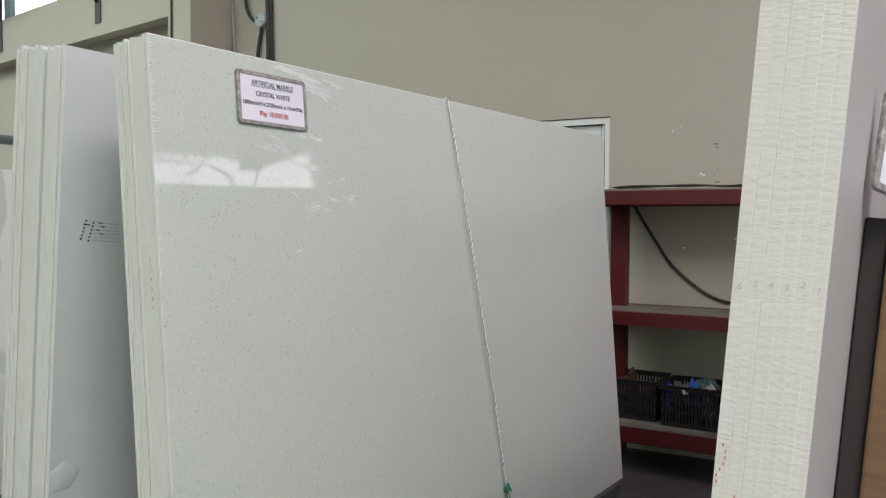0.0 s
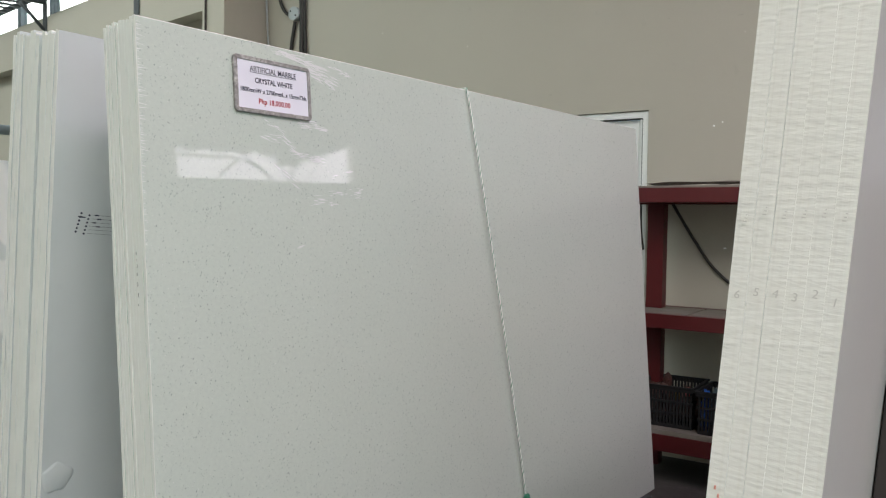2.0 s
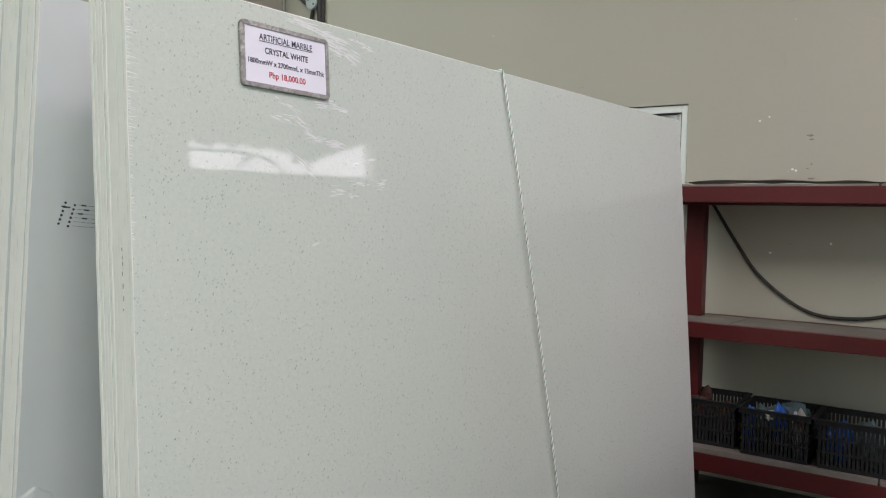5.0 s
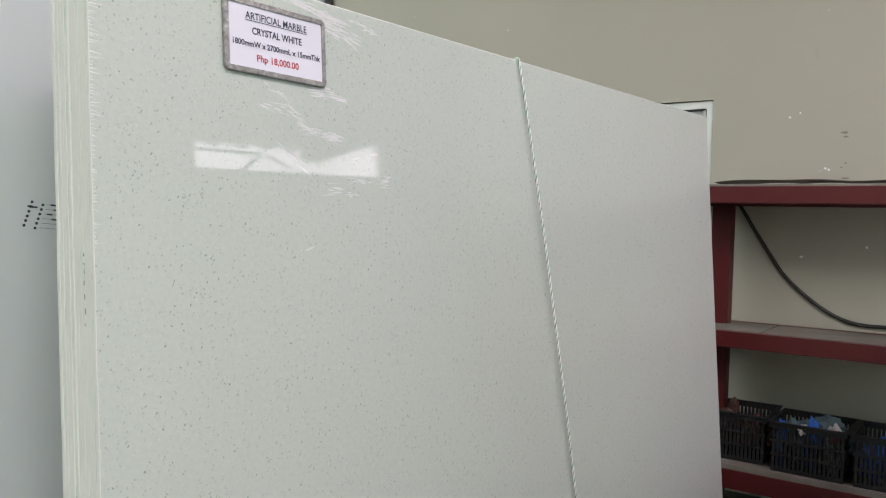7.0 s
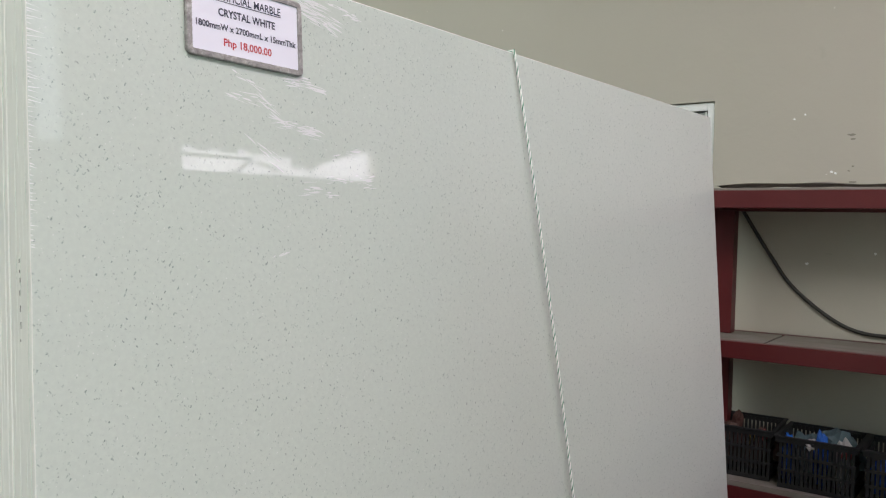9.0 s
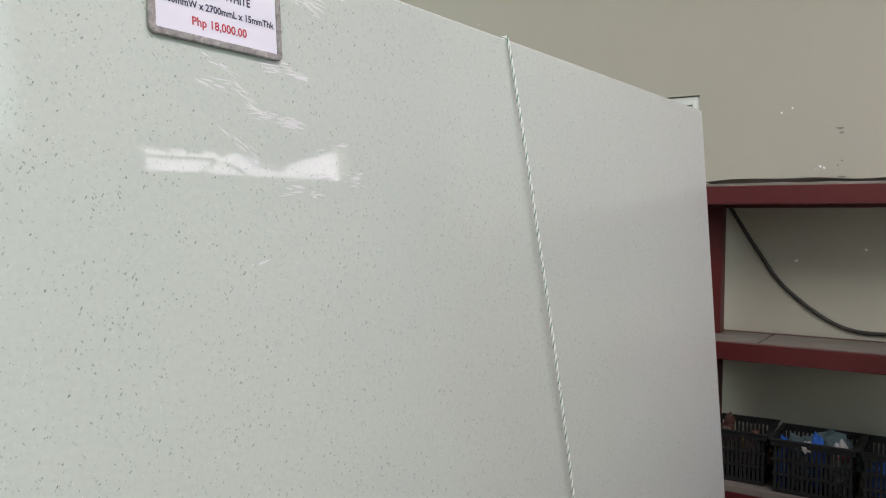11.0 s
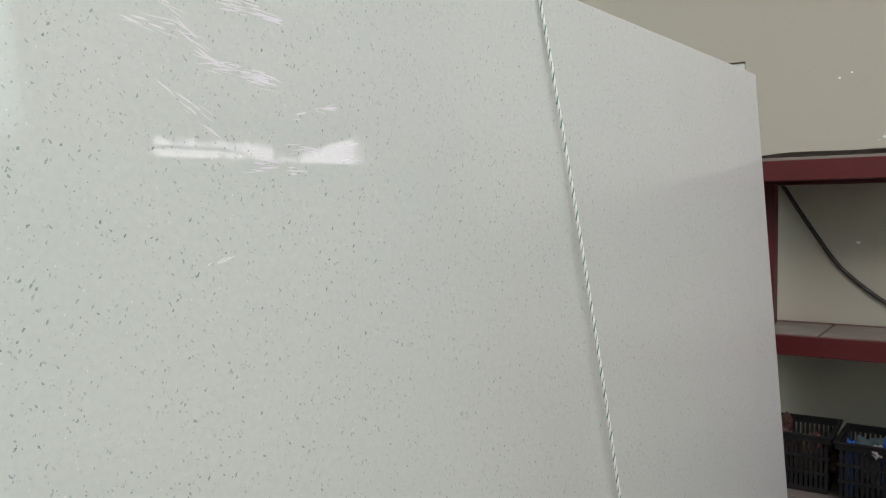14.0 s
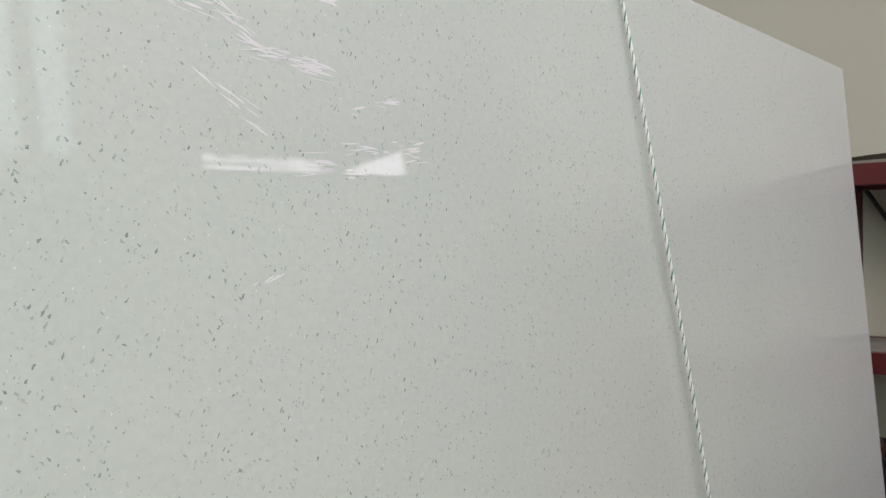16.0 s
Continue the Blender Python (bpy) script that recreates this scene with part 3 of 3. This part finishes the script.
for x0, x1, y, ink in ((-0.079, 0.079, 0.043, INK), (-0.064, 0.064, 0.015, INK), (-0.08, 0.11, -0.012, INK), (-0.054, 0.054, -0.0415, RED_INK)):
    part("text_bar", boxes(((x0, y - 0.0035, 0.0056), (x1, y + 0.0035, 0.006))), ink, sign2)


# ---- rope over the speckled slab ----
rope = thing("rope", "green and white twisted rope tied down over the slab stack", "rope", m=MAIN)
path = []
for n in range(20):
    path.append(Vector((1.283, 1.808 - 0.004 * abs(n - 10) / 10, -0.17 + 0.009 * n)))
N = 150
for n in range(N + 1):
    f = n / N
    v = 1.803 - 1.525 * f
    path.append(Vector((1.281 + 0.162 * (1.8 - v) - 0.0015 * math.sin(math.pi * f), v, 0.0065 + 0.013 * math.sin(math.pi * f) ** 0.7)))
dense = []
for a, b in zip(path, path[1:]):
    steps = max(1, int((b - a).length / 0.0035))
    dense += [a.lerp(b, i / steps) for i in range(steps)]
dist, turns = 0.0, []
for i, p in enumerate(dense):
    dist += (p - dense[i - 1]).length if i else 0
    turns.append(dist / 0.050 * 2 * math.pi)
for s in range(8):
    pts = []
    for i, p in enumerate(dense):
        d = (dense[min(i + 1, len(dense) - 1)] - dense[max(i - 1, 0)]).normalized()
        e1 = Vector((1, 0, 0)).cross(d).normalized()
        e2 = d.cross(e1)
        a = turns[i] + s * 2 * math.pi / 8
        r = 0.0023 + 0.0004 * math.sin(4 * turns[i] + s * math.pi)
        pts.append(p + r * (math.cos(a) * e1 + math.sin(a) * e2))
    bmr = bmesh.new()
    green = s in (0, 4)
    tube(bmr, pts, 0.0011 if s == 4 else 0.0018 if green else 0.0014, 5)
    part("strand", bmr, ROPE_GREEN if green else ROPE_WHITE, rope, "green strand" if green else "white strand")
end = path[-1]
bmr = bmesh.new()
rk = random.Random(5)
loop = [end + Vector((0.012 * math.cos(a * 1.7) + 0.003 * a * 0.2, -0.012 + 0.014 * math.sin(a * 2.3), 0.006 + 0.008 * math.sin(a))) for a in [i * 0.25 for i in range(40)]]
tube(bmr, loop, 0.0045, 6)
part("knot", bmr, ROPE_GREEN, rope, "green frayed knot")
for n in range(4):
    bmr = bmesh.new()
    tube(bmr, [end + Vector((0.004 * n - 0.006 + 0.006 * n * f, -0.012 - 0.05 * f, 0.006 + 0.004 * f)) for f in (0, 0.3, 0.6, 1)], [0.003, 0.003, 0.0022, 0.001], 5)
    part("frayed_end", bmr, ROPE_WHITE if n % 2 else ROPE_GREEN, rope)

# ---- red shelving ----
SX0, SX1, SY0, SY1 = -0.55, 1.6, 5.18, 5.68
shelf = thing("shelf_rack", "dark red steel shelving with plywood boards against the wall", "shelving")
for x, y in ((-0.426, 5.50), (-0.545, SY0 + 0.045), (1.48, 5.50), (1.48, SY0 + 0.045)):
    for low, high in ((0.0, 0.177), (0.297, 0.8615), (0.939, 1.5575)):
        part("post", boxes(((x, y, low), (x + (0.098 if y > 5.4 else 0.062), y + 0.08, high)), bevel=0.003), RED, shelf)
for z0, z1 in ((1.558, 1.639), (0.862, 0.9395), (0.178, 0.270)):
    for y in (SY0, SY1 - 0.04):
        part("beam", boxes(((SX0, y - 0.002, z0), (SX1, y + 0.045, z1)), bevel=0.003), RED, shelf)
    for x in (SX0 + 0.002, SX1 - 0.042):
        part("side_beam", boxes(((x, SY0 + 0.045, z0 + 0.01), (x + 0.04, SY1 - 0.042, z1 - 0.002)), bevel=0.003), RED, shelf)
for z, cuts in ((1.639, (SX0 + 0.01, 0.55, SX1)), (0.9275, (SX0 + 0.01, -0.10, SX1)), (0.2705, (SX0 + 0.01, 0.6, SX1))):
    for a, b in zip(cuts, cuts[1:]):
        part("board", boxes(((a, SY0 + (0.0455 if z == 0.9275 else 0.004), z), (b - 0.010, SY1 - (0.0425 if z == 0.9275 else 0), z + (0.026 if z < 0.3 else 0.011))), bevel=0.0015), PLY, shelf, "dusty plywood board")
# a loose sheet lying curled on top
bms = bmesh.new()
grid = [[bms.verts.new((-0.355 + 0.055 * i, 5.185 + 0.03 * j, 1.6515 + 0.004 + 0.022 * max(0, noise.noise(Vector((i * 0.23, j * 0.2, 2.7)))) + 0.012 * math.exp(-((i - 5) / 3) ** 2))) for j in range(9)] for i in range(26)]
for i in range(25):
    for j in range(8):
        bms.faces.new((grid[i][j], grid[i + 1][j], grid[i + 1][j + 1], grid[i][j + 1])).smooth = True
bmesh.ops.solidify(bms, geom=bms.faces[:], thickness=0.004)
tagged(part("loose_sheet", bms, PLY), "warped brown board lying on top of the red shelving", "board")

# cables on the wall
def cable(pts, r, label, mat=CABLE):
    bm = bmesh.new()
    sm = []
    P = [Vector(p) for p in pts]
    for i in range(len(P) - 1):
        p0, p1, p2, p3 = P[max(i - 1, 0)], P[i], P[i + 1], P[min(i + 2, len(P) - 1)]
        for k_ in range(8):
            f = k_ / 8
            sm.append(0.5 * ((2 * p1) + (p2 - p0) * f + (2 * p0 - 5 * p1 + 4 * p2 - p3) * f * f + (3 * p1 - p0 - 3 * p2 + p3) * f ** 3))
    sm.append(P[-1])
    tube(bm, sm, r, 8)
    return tagged(part("cable", bm, mat), label, "cable")


cable([(-0.375, 5.684, 1.62), (-0.331, 5.684, 1.557), (-0.195, 5.684, 1.34), (-0.064, 5.684, 1.164), (0.157, 5.684, 1.004), (0.36, 5.684, 0.972), (0.6, 5.684, 1.02), (0.9, 5.684, 1.2)], 0.0095,
      "thick black cable sagging along the wall behind the shelving")
jb = thing("junction_box", "round grey metal junction box on the wall with cables", "junction box")
bmj = bmesh.new()
tube(bmj, [(-3.490, 5.693, 3.120), (-3.490, 5.642, 3.120)], 0.055, 16)
part("box", bmj, BOXGREY, jb)
for dx, dz in ((-0.028, 0.02), (0.028, -0.02)):
    bmj = bmesh.new()
    tube(bmj, [(-3.49 + dx, 5.643, 3.12 + dz), (-3.49 + dx, 5.638, 3.12 + dz)], 0.008, 8)
    part("screw", bmj, STEEL, jb)
cable([(-3.550, 5.677, 3.110), (-3.620, 5.667, 3.170), (-3.670, 5.667, 3.310), (-3.670, 5.667, 3.650)], 0.014, "black cable looping up from the junction box")
cable([(-3.440, 5.677, 4.150), (-3.430, 5.677, 3.350), (-3.420, 5.677, 2.950), (-3.420, 5.677, 1.950)], 0.022, "bundle of black cables running down the wall")
cable([(-3.500, 5.677, 3.060), (-3.540, 5.677, 2.850), (-3.550, 5.677, 2.670)], 0.015, "black cable hanging below the junction box")
cable([(-3.400, 5.677, 3.550), (-3.390, 5.677, 3.050), (-3.370, 5.677, 2.550)], 0.013, "thin black cable running down the wall")
cable([(-3.940, 5.677, 3.950), (-3.850, 5.677, 3.450), (-3.820, 5.677, 3.050), (-3.770, 5.677, 2.450)], 0.008, "thin grey wire hanging by the column", BOXGREY)

cable([(-4.060, 5.222, 6.000), (-4.060, 5.222, 3.000), (-4.060, 5.222, 0.500)], 0.008, "thin dark conduit running down the column", BATTEN)

cable([BAY @ Vector(q) for q in ((6.19, 0.2, 3.4), (6.12, 0.2, 3.1), (6.15, 0.2, 2.8), (6.15, 0.2, 0.6))], 0.012, "thin dark wire running down the far column")
cable([(-0.534, 5.686, 1.641), (-0.529, 5.684, 1.421), (-0.512, 5.686, 1.275)], 0.007, "short black cord hanging beside the window frame")

# steel guard rail in the far bay
rail = thing("guard_rail", "blue-grey painted pipe rail on square posts", "rail")
bmj = bmesh.new()
tube(bmj, [(-5.23, 1.6, 2.107), (-5.23, 5.0, 2.107)], 0.04, 10)
part("pipe", bmj, BLUEGREY, rail)
for y in (2.0, 3.86, 4.02):
    part("post", boxes(((-5.27, y, 0), (-5.19, y + 0.10, 2.07)), bevel=0.004), BLUEGREY, rail)


# ---- crates ----
def crate(m, label):
    """A black slatted plastic crate, 0.335 wide, 0.33 deep, 0.237 high, base corner at the origin."""
    c = thing("plastic_crate", label, "crate", "black crates on the bottom shelf", m)
    W, D = 0.335, 0.33
    part("base", boxes(((0.012, 0.012, 0), (W - 0.012, D - 0.012, 0.008))), CRATE, c)
    for z, g_ in ((0.207, 0.0), (0.14, 0.006), (0.075, 0.009), (0.0085, 0.012)):
        t = 0.022 if z > 0.2 else 0.012
        part("hoop", boxes(((g_, g_, z), (W - g_, g_ + 0.008, z + t)), ((g_, D - g_ - 0.008, z), (W - g_, D - g_, z + t)),
                           ((g_, g_ + 0.008, z), (g_ + 0.008, D - g_ - 0.008, z + t)), ((W - g_ - 0.008, g_ + 0.008, z), (W - g_, D - g_ - 0.008, z + t))), CRATE, c)
    part("rim", boxes(((-0.008, -0.008, 0.229), (W + 0.008, 0.010, 0.237)), ((-0.008, D - 0.010, 0.229), (W + 0.008, D + 0.008, 0.237)),
                      ((-0.008, 0.010, 0.229), (0.010, D - 0.010, 0.237)), ((W - 0.010, 0.010, 0.229), (W + 0.008, D - 0.010, 0.237)), bevel=0.002), CRATE, c)
    for n in range(17):
        x = 0.014 + n * 0.0185
        part("slat", boxes(((x, 0.0125, 0.008), (x + 0.0122, 0.017, 0.229))), CRATE, c)
        part("slat", boxes(((x, D - 0.017, 0.008), (x + 0.0122, D - 0.0125, 0.229))), CRATE, c)
    for n in range(14):
        y = 0.02 + n * 0.0185
        part("slat", boxes(((0.0125, y, 0.008), (0.017, y + 0.0122, 0.229))), CRATE, c)
        part("slat", boxes(((W - 0.017, y, 0.008), (W - 0.0125, y + 0.0122, 0.229))), CRATE, c)
    return c


def crumple(name, at, size, seed, mat, label):
    """A crumpled bag or scrap: a folded, creased lump."""
    bm = bmesh.new()
    bmesh.ops.create_icosphere(bm, subdivisions=3, radius=1.0)
    off = Vector((seed * 3.1, seed * 1.7, 0))
    for v in bm.verts:
        d = v.co.normalized()
        r = 0.72 + 0.55 * abs(noise.noise(d * 1.6 + off)) + 0.35 * abs(noise.noise(d * 4.0 + off)) - 0.25 * abs(noise.noise(d * 8.0 + off))
        v.co = Vector((d.x * r * size[0], d.y * r * size[1], d.z * r * size[2]))
    low = min(v.co.z for v in bm.verts)
    for v in bm.verts:
        v.co.z -= low
    return tagged(part(name, bm, mat, m=pose(*at, 0, 0, seed * 37)), label, "scrap")


Z0 = 0.2972
crate(pose(-0.392, 5.245, Z0, 0, 0, 1.5), "black slatted plastic crate filled with brown scraps")
crate(pose(-0.036, 5.205, Z0, 0, 0, -1), "black slatted plastic crate filled with blue and white plastic bags")
crate(pose(0.318, 5.195, Z0, 0, 0, 0.5), "black slatted plastic crate filled with blue plastic bags")
zc = Z0 + 0.008
for n, (x, y, z, s, mat, lab) in enumerate((
        (-0.60, 5.38, zc, (0.095, 0.135, 0.135), BROWN_SCRAP, "brown scrap heaped in a black crate"),
        (-0.46, 5.39, zc, (0.09, 0.13, 0.13), BROWN_SCRAP, "dark brown scrap heaped in a black crate"),
        (-0.475, 5.29, zc + 0.16, (0.02, 0.02, 0.045), YELLOW_SCRAP, "yellowish scrap in a black crate"),
        (-0.425, 5.33, zc + 0.17, (0.02, 0.018, 0.035), PINK_BAG, "reddish scrap in a black crate"),
        (-0.565, 5.40, zc + 0.19, (0.03, 0.02, 0.06), BROWN_SCRAP, "pointed brown scrap standing in a black crate"),
        (-0.26, 5.34, zc, (0.085, 0.13, 0.135), TEAL_BAG, "grey crumpled plastic bag in a black crate"),
        (-0.12, 5.36, zc, (0.085, 0.12, 0.15), TEAL_BAG, "dark teal crumpled cloth in a black crate"),
        (-0.165, 5.25, zc, (0.035, 0.04, 0.15), BLUE_BAG, "bright blue crumpled plastic bag in a black crate"),
        (-0.30, 5.235, zc, (0.03, 0.03, 0.13), BLUE_BAG, "bright blue crumpled plastic bag in a black crate"),
        (-0.075, 5.255, zc, (0.045, 0.04, 0.145), WHITE_BAG, "white crumpled plastic in a black crate"),
        (-0.055, 5.225, zc + 0.18, (0.035, 0.02, 0.035), PINK_BAG, "pink crumpled plastic in a black crate"),
        (-0.20, 5.225, zc + 0.20, (0.05, 0.03, 0.03), WHITE_BAG, "white torn paper in a black crate"),
        (0.10, 5.30, zc, (0.06, 0.09, 0.12), BLUE_BAG, "dark blue crumpled bag in a black crate"),
        (0.23, 5.30, zc, (0.07, 0.09, 0.13), TEAL_BAG, "grey crumpled bag in a black crate"))):
    crumple("scrap", (x + 0.31, y + 0.015, zc + (z - zc) * 0.87), (s[0], s[1], s[2] * 0.87), n + 1, mat, lab)

# ---- marks, film and print on the slabs ----
bml = bmesh.new()
for n in range(6):
    for x, y in ((0.0, 0.0), (0.024, -0.004)):
        bmesh.ops.create_cone(bml, cap_ends=True, segments=10, radius1=0.0032, radius2=0.0030, depth=0.0008, matrix=Matrix.Translation((x + 0.0022 * n, y + 0.0104 * n, 0.0005)))
    box(bml, (0.034 + 0.002 * n, -0.003 + 0.0104 * n, 0.0002), (0.12, -0.0023 + 0.0104 * n, 0.0008))
for x, y in ((0.052, 0.0475), (0.060, 0.0370), (0.046, 0.0265), (0.058, 0.0160), (0.002, 0.0405), (0.012, 0.0395)):
    box(bml, (x, y, 0.0002), (x + 0.012, y + 0.0035, 0.0009))
tagged(part("printed_label", bml, INK, m=LEFT @ pose(0.070, 1.265, 0, 0, 0, -4)), "black printed dots and ruled lines on the grey slab back", "print")
# broken-out shell of the slab's face, low on the grey back
bmf = bmesh.new()
rim = [bmf.verts.new((0.045 + 0.045 * math.cos(a) * (1 + 0.12 * math.sin(3 * a + 1)), 0.573 + 0.042 * math.sin(a) * (1 + 0.1 * math.sin(5 * a)), 0.0004)) for a in [i * math.pi / 14 for i in range(28)]]
mid = [bmf.verts.new((0.045 + (v.co.x - 0.045) * 0.86, 0.573 + (v.co.y - 0.573) * 0.86, 0.0035)) for v in rim]
core = bmf.verts.new((0.045 - 0.008, 0.573 - 0.006, 0.0012))
for n in range(28):
    bmf.faces.new((rim[n], rim[(n + 1) % 28], mid[(n + 1) % 28], mid[n]))
    bmf.faces.new((mid[n], mid[(n + 1) % 28], core)).smooth = True
tagged(part("worn_patch", bmf, BACK, m=LEFT), "shell-shaped chipped patch on the grey slab back", "patch")


def film_patch(cx, cy, w, h, turn, count, seed):
    """Torn, stretched shreds of clear tape stuck to the slab, all pulled one way."""
    rnd = random.Random(seed)
    bm = bmesh.new()
    for n in range(count):
        x, y = w * rnd.uniform(-1, 1), h * rnd.gauss(0, 0.5)
        L, t = w * rnd.uniform(0.12, 0.6), rnd.uniform(0.0004, 0.0018)
        slope, lift = rnd.gauss(0, 0.10), 0.0003 + 0.0003 * rnd.random()
        ends = ((-L, -t * 0.3), (-L * 0.3, -t), (L * 0.5, -t * 0.8), (L, 0), (L * 0.4, t), (-L * 0.4, t * 0.8))
        bm.faces.new([bm.verts.new((x + a, y + b + a * slope + 0.0012 * math.sin(a * 90), lift)) for a, b in ends])
    return tagged(part("film_scrap", bm, SHRED, m=MAIN @ pose(cx, cy, 0.0002, 0, 0, turn)), "shreds of clear tape stuck on the speckled slab", "film", "tape scraps round the sign", kind="stuff")


for n, row in enumerate(((0.40, 1.538, 0.05, 0.012, -14, 10), (0.46, 1.522, 0.04, 0.012, -34, 12), (0.512, 1.498, 0.05, 0.010, -4, 34), (0.435, 1.442, 0.045, 0.012, -37, 12),
                         (0.538, 1.592, 0.05, 0.013, -6, 34), (0.57, 1.372, 0.045, 0.014, -3, 14), (0.70, 1.402, 0.03, 0.020, -3, 14), (0.475, 1.251, 0.03, 0.004, 18, 4),
                         (0.402, 1.574, 0.04, 0.008, -30, 8), (0.585, 1.735, 0.05, 0.016, -15, 50), (0.50, 1.773, 0.08, 0.009, -8, 44), (0.655, 1.768, 0.04, 0.006, -10, 10),
                         (0.64, 1.455, 0.04, 0.02, -3, 7), (0.62, 1.40, 0.04, 0.012, -6, 8))):
    film_patch(*row, 40 + n)
rf = random.Random(9)
fr = thing("film_fringe", "frayed white film along the edge of the speckled slab", "film", m=MAIN)
for n in range(84):
    y = 1.785 - 0.0064 * n + rf.uniform(-0.002, 0.002)
    L = rf.uniform(0.006, 0.030) * (1 if n < 52 else 0.45)
    t = rf.uniform(0.0005, 0.0012)
    bmf = bmesh.new()
    vs = [bmf.verts.new(p) for p in ((0.0015, y, 0.0004), (0.0015, y - t * 2, 0.0004), (L, y - t * 2 - L * rf.uniform(-0.12, 0.22), 0.0006))]
    bmf.faces.new(vs)
    part("fringe_strand", bmf, FRINGE, fr)

# pencil numbers and crayon marks on the raw edges
EDGE_TURN = pose(0, 0, 0, 0, -90, 0)
for n, ob in enumerate(right):
    y = 1.263 + 0.003 * (n % 2)
    lettering("pencil_number", str(n + 1), 0.0105, PENCIL, ob, (0, 0, 0), m=Matrix.Translation((-0.0016, y, -0.0074)) @ EDGE_TURN @ pose(0, 0, 0, 0, 0, -8))
    for q in range(3):
        part("pencil_mark", boxes(((-0.0020, 1.330 + 0.003 * q, -0.0092 + 0.001 * q), (-0.0014, 1.3307 + 0.003 * q, -0.0058))), PENCIL, ob)
rc = random.Random(3)
for n, y0, cnt in ((5, 1.09, 7), (4, 1.03, 4), (2, 1.01, 5), (3, 0.95, 8)):
    for q in range(cnt):
        y = y0 - 0.007 * q
        z = -0.0075 + 0.0035 * math.sin(q * 0.9) + rc.uniform(-0.001, 0.001)
        part("crayon_mark", boxes(((-0.0020, y, z - 0.0010), (-0.0014, y + 0.0034, z + 0.0006))), RED_CRAYON, right[n])
for q, (y, h) in enumerate(((1.24, 0.006), (1.225, 0.004), (1.21, 0.007), (1.19, 0.008), (1.165, 0.01), (1.14, 0.01), (1.12, 0.004))):
    part("pencil_mark", boxes(((-0.0032, y, -0.009 + 0.001 * (q % 3)), (-0.0025, y + h, -0.0075 + 0.001 * (q % 3)))), PENCIL_DARK, main[2])


# chipped paint and scuffs on the back wall
rw = random.Random(21)


def wall_mark(x, z, w, h, mat, label):
    """A thin ragged mark on the back wall."""
    bm = bmesh.new()
    rim = [bm.verts.new((x + w * math.cos(a) * rw.uniform(0.5, 1), WY - 0.0012, z + h * math.sin(a) * rw.uniform(0.5, 1))) for a in [i * math.pi / 5 for i in range(10)]]
    bm.faces.new(rim)
    return tagged(part("wall_mark", bm, mat), label, "mark", "marks on the back wall")


for x, z in CHIPS:
    wall_mark(x, z, rw.uniform(0.006, 0.011), rw.uniform(0.005, 0.009), WHITE_ALU, "small white chip in the beige wall paint")
for x, z, w, h in SCUFFS:
    wall_mark(x, z, w, h, SCUFF, "dark scuff on the beige wall paint")
